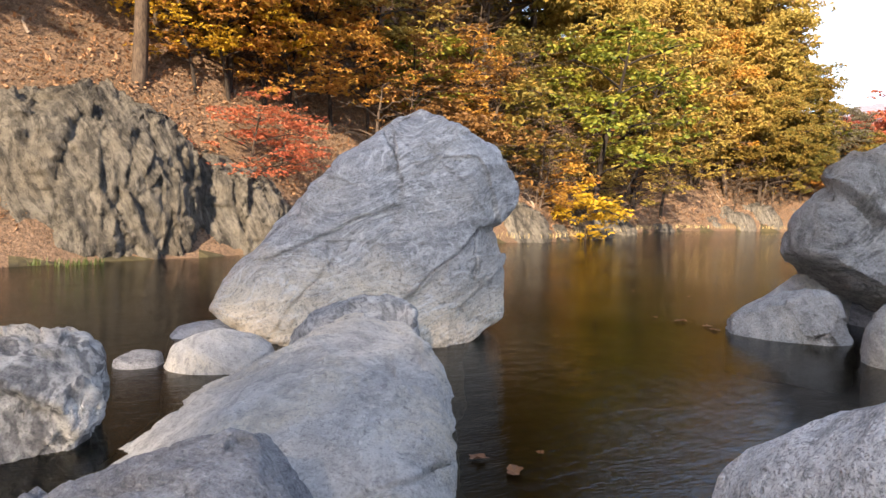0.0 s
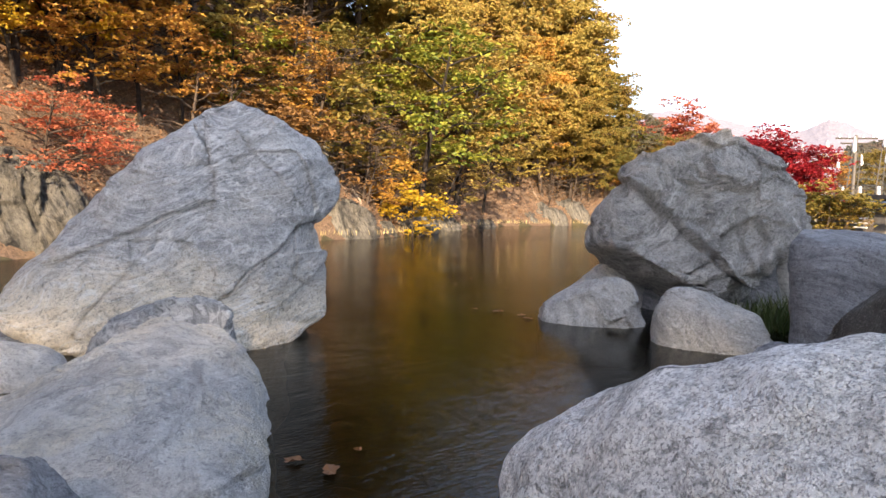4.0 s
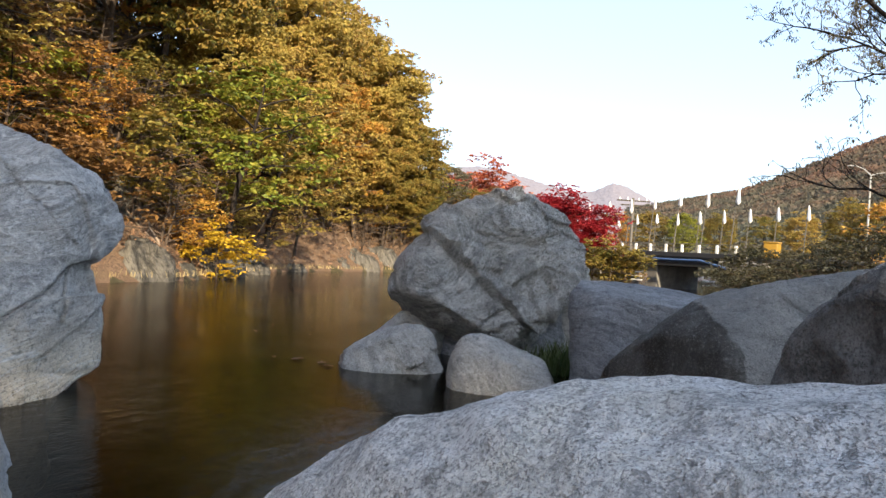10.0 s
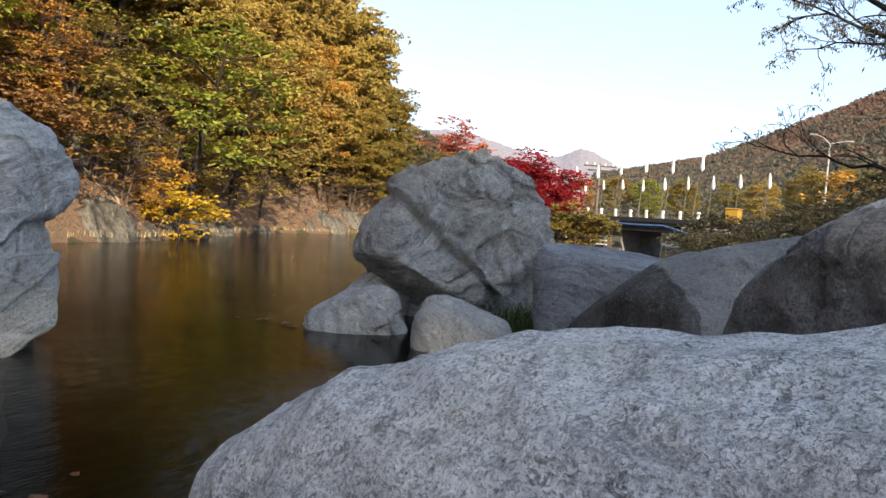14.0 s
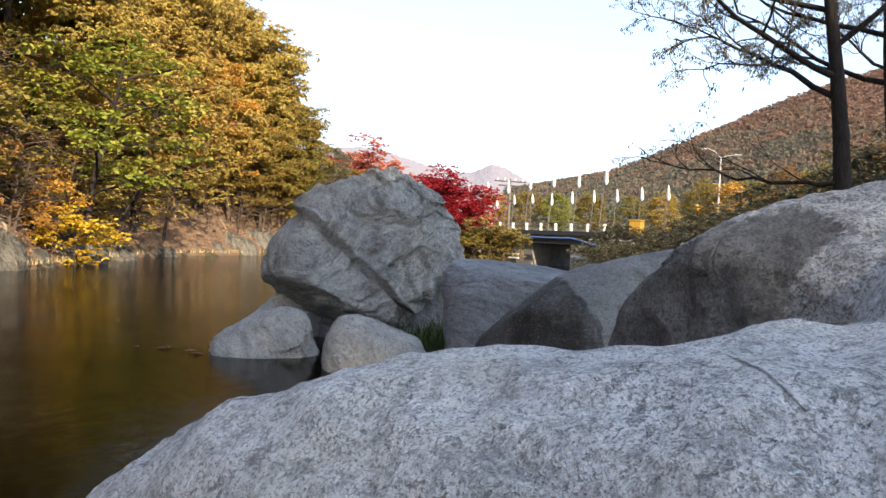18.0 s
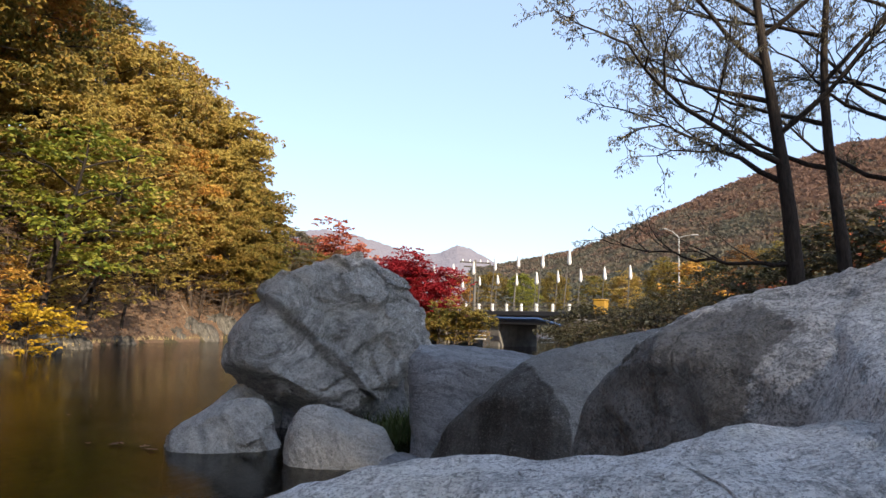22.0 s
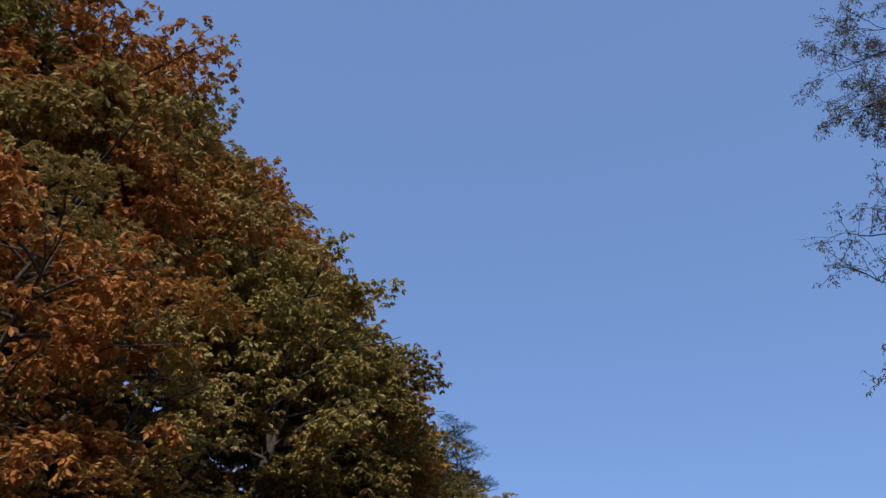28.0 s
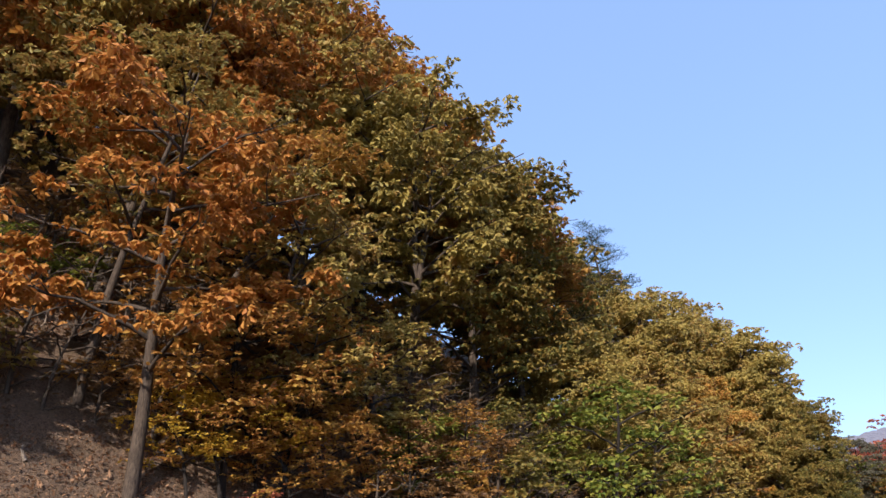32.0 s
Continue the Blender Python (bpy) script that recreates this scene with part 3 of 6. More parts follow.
def height(px, py):
    px, py = np.asarray(px, float), np.asarray(py, float)
    dl, al = signed(px, py, LEFT_BANK)
    dr, _ = signed(px, py, RIGHT_BANK)
    dr = -dr
    slope = np.interp(al, [40, 90, 102, 112, 122, 135, 160], [1.5, 1.5, 1.4, 1.0, 0.6, 0.35, 0.15])
    cap = np.interp(al, [60, 100, 115, 128, 150], [70, 60, 24, 8, 3])
    up = np.maximum(dl - 0.6, 0)
    hill = 0.45 * np.clip(dl / 0.8, 0, 1) + cap * (1 - np.exp(-slope * up / cap))
    right = 0.5 * np.clip(dr / 1.0, 0, 1) + 2.6 * (1 - np.exp(-0.35 * np.maximum(dr - 0.8, 0) / 2.6)) + 0.0
    inside = np.minimum(-dl, -dr)
    bed = -np.minimum(0.95, 0.06 + 0.33 * np.maximum(inside, 0))
    z = np.where(dl > 0, hill, np.where(dr > 0, right, bed))
    ease = lambda a, b, v: np.clip((v - a) / (b - a), 0, 1) ** 2 * (3 - 2 * np.clip((v - a) / (b - a), 0, 1))
    ridge = 37.2 * ease(-25, -21, px) * ease(-40, -62, py) * ease(14, -4, px) * ease(-120, -80, py)  # unseen hill added behind to keep the sun off the near rocks
    return np.maximum(z, ridge - 1.2)


def build_ground():
    nr, na = 190, 420
    r = np.concatenate([[0.0], np.geomspace(0.8, 3500, nr - 1)])
    th = np.arange(na) * 2 * np.pi / na
    x = r[:, None] * np.sin(th)
    y = r[:, None] * np.cos(th)
    z = height(x, y)
    for i in range(nr):
        if r[i] > 150:
            continue
        for j in range(na):
            if z[i, j] > 0.1 and r[i] > 4:
                p = Vector((x[i, j], y[i, j], 0))
                z[i, j] += min(1.0, z[i, j]) * (0.35 * noise.fractal(p * 0.35, 1, 2, 3) + 0.10 * noise.fractal(p * 1.7, 1, 2, 2))
            elif z[i, j] < 0:
                p = Vector((x[i, j], y[i, j], 0))
                z[i, j] += 0.18 * noise.fractal(p * 0.9, 1, 2, 3) * min(1, -z[i, j] * 2)
    v = np.stack([x, y, z], -1).reshape(-1, 3)
    i, j = np.meshgrid(np.arange(nr - 1), np.arange(na), indexing="ij")
    j2 = (j + 1) % na
    f = np.stack([i * na + j, (i + 1) * na + j, (i + 1) * na + j2, i * na + j2], -1).reshape(-1, 4)
    me = mesh_from("ground", v, f, M_GROUND)
    me.materials.append(M_BED)
    idx = (v[f].mean(1)[:, 2] < 0.02).astype(np.int32)
    me.polygons.foreach_set("material_index", idx)
    put("ground", me, label="steep leaf-littered banks and stony river bed", category="ground", kind="structure")


build_ground()


def build_water():
    bm = bmesh.new()
    bmesh.ops.create_grid(bm, x_segments=8, y_segments=8, size=160, matrix=Matrix.Translation((20, 30, 0)))
    me = bpy.data.meshes.new("water")
    bm.to_mesh(me)
    bm.free()
    me.materials.append(M_WATER)
    put("water", me, label="calm dark brown river water with faint ripples", category="water", kind="structure")


build_water()


def hilltop_wood():
    """Unseen leaf screen added to block the sun: dense cards over a thinner strip."""
    rng = np.random.default_rng(19)
    rows = []
    # the last, thinner box lets a little sun through to the low rocks
    for x0, x1, z0, z1, n in ((-21.8, 4.0, 39.7, 42.9, 4700), (-21.8, 4.0, 35.4, 36.4, 1500), (-10.6, 4.0, 36.0, 39.8, 3000), (-21.0, -10.4, 36.4, 39.7, 300)):
        rows.append(np.stack([rng.uniform(x0, x1, n), rng.uniform(-62.6, -61.4, n), rng.uniform(z0, z1, n)], 1))
    p = np.concatenate(rows)
    a = rng.normal(size=p.shape)
    a *= 0.42 / np.linalg.norm(a, axis=1)[:, None]
    b = np.cross(a, rng.normal(size=p.shape))
    b *= 0.42 / (np.linalg.norm(b, axis=1)[:, None] + 1e-6)
    v = np.stack([p - a, p + b, p + a, p - b], 1).reshape(-1, 3)
    put("hilltop_wood", mesh_from("hilltop_wood", v, np.arange(len(v)).reshape(-1, 4), L_THICKET, False), label="unseen screen of leaf cards that shades the near rocks", category="woods", kind="stuff")


hilltop_wood()

# ---- boulders ----
boulder("tall_boulder", -5, 7.6, [
    (-1.0, -1.45, 1.00, -0.55, 1.6), (-0.2, -1.50, 0.95, -0.65, 1.6), (0.04, -1.72, 1.20, -0.70, 1.6), (0.25, -1.93, 1.42, -0.60, 1.6),
    (0.66, -1.74, 1.44, -0.45, 1.55), (0.94, -1.46, 1.36, -0.35, 1.5), (1.25, -1.20, 1.30, -0.22, 1.45), (1.42, -1.06, 1.44, -0.15, 1.4),
    (1.66, -0.85, 1.60, -0.05, 1.4), (1.97, -0.48, 1.45, 0.12, 1.35), (2.2, -0.12, 1.27, 0.25, 1.3), (2.36, 0.0, 1.12, 0.35, 1.25),
    (2.50, 0.12, 0.70, 0.5, 1.1), (2.57, 0.25, 0.45, 0.65, 0.85)],
    M_BOULDER, "tall grey gneiss boulder standing in the river", 3, 280, 500, 2.7, rough=0.03, facets=5, facet_cut=0.07, grain=0.02, lumps=0.02, chunk=0.045, chunk_scale=1.1, strata=(0.03, 4.5, (-0.36, 0.2, 0.9)),
    slabs=[([(0.17, 0.41), (0.8, 0.96), (1.06, 1.24), (1.7, 1.42), (1.8, 3.0), (0.05, 3.0), (0.14, 1.75), (0.16, 1.40)], 0.05, 0.05), ([(-1.5, 0.76), (-0.56, 1.16), (0.13, 1.46), (0.1, 2.0), (-0.05, 2.3), (-0.9, 1.9)], 0.035, 0.06), ([(1.0, 0.3), (0.96, 0.89), (1.1, 1.22), (1.8, 1.3), (1.6, -0.5), (1.0, -0.5)], -0.03, 0.10)],
    segs=[([(-0.02, 2.3), (0.1, 2.01), (0.19, 1.71), (0.16, 1.37)], 0.010, 0.045), ([(-1.4, 0.8), (-0.56, 1.16), (0.13, 1.46)], 0.009, 0.035),
          ([(-1.13, 0.15), (-0.83, 0.53), (-0.4, 0.98), (-0.35, 1.13)], 0.010, 0.03), ([(1.4, 1.36), (1.06, 1.24), (0.8, 0.96), (0.5, 0.74), (0.17, 0.41)], 0.014, 0.065),
          ([(0.43, 2.14), (0.78, 1.78), (1.06, 1.44)], 0.009, 0.025), ([(-0.16, 0.45), (0.03, 0.79)], 0.014, 0.03), ([(1.06, 1.24), (0.96, 0.89), (1.0, 0.69)], 0.014, 0.05)])
boulder("low_rock", -3, 4.9, [
    (-0.9, -2.1, 0.40, -2.5, 1.5), (-0.2, -1.85, 0.36, -2.4, 1.4), (0.0, -1.6, 0.33, -2.2, 1.3), (0.15, -1.32, 0.31, -2.0, 1.25),
    (0.28, -1.05, 0.27, -1.6, 1.2), (0.38, -0.85, 0.20, -0.9, 1.15), (0.45, -0.70, 0.08, 0.1, 1.1), (0.50, -0.52, -0.1, 0.5, 0.95)],
    M_PALE, "long pale grey rock sloping into the river", 5, 200, 380, 2.9, rough=0.025, facets=3, facet_cut=0.05, lumps=0.035, grain=0.02, chunk=0.05, chunk_scale=1.1, strata=(0.04, 2.6, (0.45, -0.35, 0.8)), swell=0.03,
    segs=[([(-0.9, 0.22), (-0.45, 0.16), (0.0, 0.22), (0.4, 0.12)], 0.012, 0.03), ([(-0.2, 0.0), (0.1, 0.06), (0.45, -0.02)], 0.012, 0.03), ([(-1.3, 0.1), (-0.7, 0.02), (-0.3, 0.08)], 0.012, 0.025)])
boulder("rock_block", -4.6, 6.35, [
    (-0.6, -0.95, 0.34, -0.35, 0.5), (0.0, -0.95, 0.34, -0.35, 0.5), (0.30, -0.85, 0.34, -0.33, 0.45), (0.45, -0.65, 0.31, -0.28, 0.4), (0.53, -0.35, 0.25, -0.2, 0.3)],
    M_STRIPE, "angular white-veined rock at the foot of the boulder", 6, 60, 130, 3.4, category="rock", rough=0.04, facets=3, facet_cut=0.06, lumps=0.01, chunk=0.07, chunk_scale=2.4, strata=(0.015, 7.0, (0.4, -0.3, 0.8)),
    cuts=[((-0.2, 0.0, 0.50), (0.02, -0.28, 0.95), 0.1), ((0.28, 0.0, 0.3), (0.95, -0.2, 0.1), 0.1)])
boulder("near_rock", -19, 2.8, [
    (-0.9, -1.4, 0.9, -1.2, 0.6), (0.0, -1.1, 0.68, -1.0, 0.5), (0.3, -0.85, 0.45, -0.8, 0.35), (0.45, -0.5, 0.32, -0.6, 0.25), (0.56, -0.18, 0.22, -0.4, 0.15), (0.61, 0.0, 0.14, -0.2, 0.05)],
    M_BLUE, "blue-grey rock in front of the long pale rock", 7, 80, 170, 2.5, category="rock", rough=0.03, facets=2, facet_cut=0.04, lumps=0.02, grain=0.02, chunk=0.06, chunk_scale=1.6, strata=(0.02, 5.0, (0.6, -0.5, 0.6)),
    cuts=[((0.12, -0.3, 0.60), (0.80, -0.15, 0.55), 0.1), ((-0.1, -0.45, 0.55), (-0.25, -0.45, 0.85), 0.2)])
boulder("veined_rock", -30, 5.0, [
    (-0.8, -0.9, 0.22, -0.5, 0.5), (0.0, -0.95, 0.26, -0.55, 0.55), (0.2, -0.9, 0.30, -0.5, 0.55), (0.40, -0.8, 0.27, -0.4, 0.5), (0.54, -0.65, 0.10, -0.25, 0.4), (0.62, -0.4, -0.08, -0.05, 0.25)],
    M_VEIN, "grey rock with swirling white veins standing in the water", 8, 80, 170, 2.8, category="rock", rough=0.05, facets=4, facet_cut=0.07, grain=0.02, lumps=0.03, chunk=0.08, chunk_scale=2.4, strata=(0.025, 6.0, (0.3, -0.3, 0.9)))
boulder("flat_stone", -24, 6.55, [(-0.3, -0.22, 0.2, -0.15, 0.2), (0.0, -0.22, 0.2, -0.16, 0.2), (0.07, -0.2, 0.19, -0.12, 0.18), (0.1, -0.1, 0.1, 0.0, 0.1)],
    M_BLUE, "small flat grey stone just above the water", 9, 20, 40, 2.6, category="stone", rough=0.05, facets=4)
boulder("pale_stone", -18, 6.4, [(-0.4, -0.5, 0.5, -0.4, 0.4), (0.0, -0.48, 0.5, -0.35, 0.4), (0.14, -0.42, 0.45, -0.28, 0.35), (0.24, -0.25, 0.3, -0.15, 0.25), (0.29, -0.1, 0.1, 0.0, 0.1)],
    M_PALE, "smooth pale oval stone in the water", 10, 40, 90, 2.3, category="stone", rough=0.03, lumps=0.02)
boulder("slab_stone", -16.5, 7.7, [(-0.4, -0.75, 0.5, -0.3, 0.3), (0.0, -0.72, 0.5, -0.3, 0.3), (0.08, -0.65, 0.45, -0.25, 0.25), (0.14, -0.3, 0.3, -0.1, 0.1)],
    M_BLUE, "thin grey slab of stone beside the tall boulder", 11, 30, 80, 2.6, category="stone", rough=0.05, facets=5, lumps=0.03)
boulder("small_stone", -28, 7.6, [(-0.3, -0.12, 0.1, -0.1, 0.1), (0.0, -0.12, 0.1, -0.1, 0.1), (0.08, -0.08, 0.08, -0.06, 0.06), (0.11, -0.03, 0.03, -0.02, 0.02)],
    M_PALE, "small pale stone breaking the water", 12, 14, 28, 2.3, category="stone", rough=0.05)
# the group across the pool
boulder("leaning_boulder", 33, 10.8, [
    (0.05, 0.55, 1.05, -0.6, 0.6), (0.18, 0.10, 1.14, -0.85, 0.8), (0.40, -0.45, 1.22, -0.95, 1.1), (0.60, -0.95, 1.28, -1.0, 1.2), (0.78, -1.12, 1.36, -1.0, 1.3), (1.0, -1.20, 1.54, -0.98, 1.3),
    (1.20, -1.19, 1.76, -0.92, 1.3), (1.40, -1.15, 1.86, -0.85, 1.3), (1.65, -0.99, 1.80, -0.7, 1.25), (1.84, -0.76, 1.74, -0.55, 1.2), (2.02, -0.62, 1.64, -0.42, 1.1), (2.22, -0.20, 1.52, -0.28, 1.0), (2.42, 0.22, 1.36, -0.08, 0.8), (2.56, 0.56, 1.18, 0.1, 0.65), (2.66, 0.80, 1.02, 0.3, 0.5)],
    M_DARKROCK, "massive rough grey boulder leaning over the water", 14, 210, 380, 2.9, rough=0.02, facets=3, facet_cut=0.04, grain=0.035, lumps=0.035, chunk=0.085, chunk_scale=1.9, strata=(0.025, 3.0, (0.5, -0.3, 0.7)),
    cuts=[((0.0, -0.92, 0.66), (-0.42, -0.42, -0.80), 0.02), ((-0.2, -0.93, 0.85), (0.26, -0.82, 0.50), 0.04), ((0.95, -0.74, 1.0), (0.36, -0.90, -0.22), 0.06), ((0.5, -0.62, 1.65), (0.02, -0.90, 0.42), 0.12),
          ((1.30, -0.3, 0.85), (0.72, -0.38, -0.58), 0.05), ((1.55, -0.3, 1.6), (0.80, -0.56, 0.20), 0.15), ((-1.02, -0.4, 1.3), (-0.86, -0.46, 0.22), 0.1)],
    slabs=[([(-0.45, 1.75), (-0.13, 1.43), (0.14, 1.24), (0.62, 0.79), (1.0, 0.55), (1.3, 0.9), (1.7, 1.2), (2.0, 2.9), (0.0, 2.9), (-0.9, 1.95)], 0.15, 0.035), ([(0.62, 1.15), (1.07, 1.38), (1.25, 1.07), (1.11, 0.69), (0.84, 0.6), (0.62, 0.88)], -0.10, 0.035),
           ([(0.14, 1.72), (0.42, 1.74), (0.50, 1.30), (0.24, 1.22)], -0.09, 0.04), ([(0.35, 2.2), (0.75, 2.45), (1.3, 2.2), (1.0, 1.75), (0.5, 1.85)], 0.12, 0.05)],
    segs=[([(-0.5, 1.78), (-0.13, 1.43), (0.14, 1.24), (0.62, 0.79), (1.0, 0.52)], 0.016, 0.08), ([(0.02, 1.88), (0.46, 1.74), (0.97, 1.79)], 0.014, 0.06), ([(0.97, 1.79), (1.38, 2.0), (1.6, 1.9)], 0.014, 0.05), ([(0.62, 1.15), (1.07, 1.40), (1.35, 1.30)], 0.014, 0.055)])
boulder("under_rock", 33.6, 10.9, [(-0.6, -0.75, 1.5, -0.2, 0.9), (0.0, -0.7, 1.5, -0.2, 0.9), (0.4, -0.5, 1.5, -0.1, 0.9), (0.8, 0.3, 1.48, 0.0, 0.9), (1.05, 0.7, 1.4, 0.1, 0.8)],
    M_BLUE, "dark rock wedged under the leaning boulder", 25, 40, 90, 2.6, category="rock", rough=0.04, facets=5, chunk=0.08, chunk_scale=1.8)
boulder("wedge_rock", 29, 9.3, [
    (-0.5, -0.98, 0.40, -0.35, 0.5), (0.0, -0.97, 0.38, -0.38, 0.5), (0.12, -0.95, 0.33, -0.36, 0.5), (0.30, -0.84, 0.28, -0.3, 0.45), (0.44, -0.62, 0.23, -0.22, 0.4), (0.53, -0.40, 0.17, -0.15, 0.3)],
    M_WEDGE, "pale wedge-shaped rock in the water below the boulder", 15, 90, 180, 3.2, category="rock", rough=0.02, facets=3, facet_cut=0.04, lumps=0.02, grain=0.02, chunk=0.04, chunk_scale=2.2, strata=(0.015, 5.0, (0.7, -0.2, 0.5)),
    cuts=[((-0.15, -0.3, 0.35), (-0.25, -0.86, 0.42), 0.1), ((0.2, -0.1, 0.4), (0.80, -0.55, 0.25), 0.05), ((-0.62, 0.0, 0.32), (-0.42, -0.1, 0.90), 0.1)])
boulder("rounded_rock", 36.5, 8.4, [
    (-0.5, -0.62, 0.75, -0.4, 0.45), (0.0, -0.64, 0.72, -0.4, 0.45), (0.15, -0.66, 0.60, -0.38, 0.42), (0.36, -0.62, 0.50, -0.3, 0.4), (0.48, -0.58, 0.28, -0.18, 0.3), (0.60, -0.50, -0.02, -0.08, 0.15)],
    M_WEDGE, "smooth grey rock half out of the water", 16, 90, 180, 2.8, category="rock", rough=0.02, facets=3, facet_cut=0.05, lumps=0.02, grain=0.015, chunk=0.03, chunk_scale=1.8,
    cuts=[((-0.2, -0.1, 0.60), (0.34, -0.16, 0.92), 0.1), ((-0.5, -0.3, 0.35), (-0.45, -0.85, 0.25), 0.15)])
boulder("back_rock", 27, 11.0, [(-0.4, -0.7, 0.8, -0.3, 0.5), (0.0, -0.65, 0.8, -0.3, 0.5), (0.3, -0.3, 0.8, -0.25, 0.4), (0.62, 0.1, 0.6, -0.1, 0.3)],
    M_PALE, "pale rock slab behind the wedge-shaped rock", 17, 30, 70, 2.8, category="rock", rough=0.04, facets=4)
boulder("toe_rock", 41.5, 8.2, [(-0.4, -0.4, 0.5, -0.25, 0.3), (0.0, -0.36, 0.45, -0.25, 0.3), (0.08, -0.28, 0.35, -0.2, 0.2), (0.13, -0.1, 0.1, -0.05, 0.1)],
    M_BLUE, "low grey rock awash at the water's edge", 18, 24, 60, 2.6, category="rock", rough=0.04)
boulder("saddle_rock", 45, 8.6, [
    (-0.6, -0.46, 1.4, -0.5, 1.0), (0.1, -0.46, 1.4, -0.5, 1.0), (0.6, -0.50, 1.4, -0.45, 1.0), (0.98, -0.54, 1.35, -0.40, 0.9), (1.20, -0.52, 1.3, -0.3, 0.8), (1.36, -0.42, 1.1, -0.1, 0.6)],
    M_BLUE, "smooth blue-grey rock with a rounded top", 19, 90, 200, 3.0, rough=0.015, grain=0.015, lumps=0.02, swell=0.015,
    cuts=[((-0.44, -0.3, 1.26), (0.10, -0.16, 1.0), 0.08), ((-0.2, -0.42, 0.7), (0.08, -1.0, 0.10), 0.1)])
boulder("small_round_rock", 41.6, 11.6, [(-0.3, -0.4, 0.45, -0.3, 0.4), (0.7, -0.4, 0.45, -0.3, 0.4), (1.15, -0.3, 0.38, -0.2, 0.3), (1.34, -0.1, 0.2, -0.05, 0.15)],
    M_PALE, "rounded pale rock behind the blue-grey rock", 24, 30, 70, 2.4, category="rock", rough=0.03)
boulder("bank_boulder", 54, 7.0, [
    (-0.6, -1.35, 2.0, -1.0, 1.2), (0.2, -1.3, 2.0, -0.95, 1.2), (0.65, -1.05, 2.0, -0.85, 1.2), (0.95, -0.75, 1.95, -0.72, 1.1), (1.18, -0.5, 1.9, -0.5, 1.0), (1.36, -0.2, 1.8, -0.25, 0.95), (1.52, 0.35, 1.6, 0.05, 0.8), (1.64, 0.85, 1.4, 0.3, 0.6)],
    M_SEEP, "broad smooth boulder with a dark damp face", 20, 110, 240, 2.5, rough=0.015, facets=1, facet_cut=0.03, lumps=0.025, grain=0.02, swell=0.02,
    cuts=[((0.15, -0.52, 1.0), (0.40, -0.80, 0.44), 0.2), ((-0.3, -0.50, 1.0), (-0.50, -0.86, -0.04), 0.2)],
    damp=[(-1.6, -0.6), (-1.5, 0.7), (-1.1, 0.84), (-0.80, 1.12), (-0.50, 1.30), (-0.25, 1.26), (-0.02, 1.09), (0.10, 0.94), (0.15, 0.7), (0.2, -0.6)], dark_soft=0.16,
    segs=[([(0.35, 1.42), (0.62, 1.25), (0.75, 1.05)], 0.012, 0.02)])
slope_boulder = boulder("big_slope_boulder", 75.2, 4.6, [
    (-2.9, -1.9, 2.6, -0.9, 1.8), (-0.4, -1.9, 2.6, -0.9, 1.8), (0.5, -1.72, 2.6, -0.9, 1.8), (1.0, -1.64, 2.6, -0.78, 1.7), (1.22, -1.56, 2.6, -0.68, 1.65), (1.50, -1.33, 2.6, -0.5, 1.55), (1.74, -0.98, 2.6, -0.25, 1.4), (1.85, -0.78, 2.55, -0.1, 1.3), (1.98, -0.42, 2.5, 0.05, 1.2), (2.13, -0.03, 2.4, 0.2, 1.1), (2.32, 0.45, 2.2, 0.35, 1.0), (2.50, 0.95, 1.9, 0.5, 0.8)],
    M_DARKSIDE, "large speckled grey boulder with a darker side rising from the bank", 21, 170, 330, 2.4, rough=0.012, facets=1, facet_cut=0.03, grain=0.03, lumps=0.05, swell=0.05, chunk=0.05, chunk_scale=0.9,
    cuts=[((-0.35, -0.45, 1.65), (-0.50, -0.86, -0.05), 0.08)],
    # the left side is coloured darker inside this outline
    damp=[(-2.2, -1.0), (-2.2, 1.1), (-1.42, 1.50), (-0.95, 1.80), (-0.45, 1.90), (-0.28, 1.75), (-0.45, 1.45), (-0.55, -1.0)], dark_soft=0.35)
EYE, NEARER = Vector((0.36, -0.06, 1.6)), 0.47
slope_boulder.data.transform(Matrix.Scale(NEARER, 4))
slope_boulder.location = EYE + (slope_boulder.location - EYE) * NEARER


boulder("flank_boulder", 84, 2.6, [
    (-0.4, -0.4, 1.9, -1.75, 1.5), (0.6, -0.4, 1.9, -1.75, 1.5), (1.0, -0.42, 1.85, -1.7, 1.45), (1.3, -0.44, 1.8, -1.6, 1.4), (1.55, -0.44, 1.75, -1.4, 1.35), (1.68, -0.40, 1.7, -1.1, 1.3), (1.78, -0.2, 1.5, -0.7, 1.1), (1.84, 0.2, 1.2, -0.2, 0.8)],
    M_GRANITE, "speckled grey boulder shoulder beside the near boulder", 27, 130, 260, 3.2, rough=0.005, grain=0.02, lumps=0.03, swell=0.02,
    cuts=[((0.05, -1.18, 1.42), (-0.26, -0.371, 0.892), 0.06), ((-0.11, -0.82, 1.5), (-0.85, -0.43, 0.30), 0.10)])


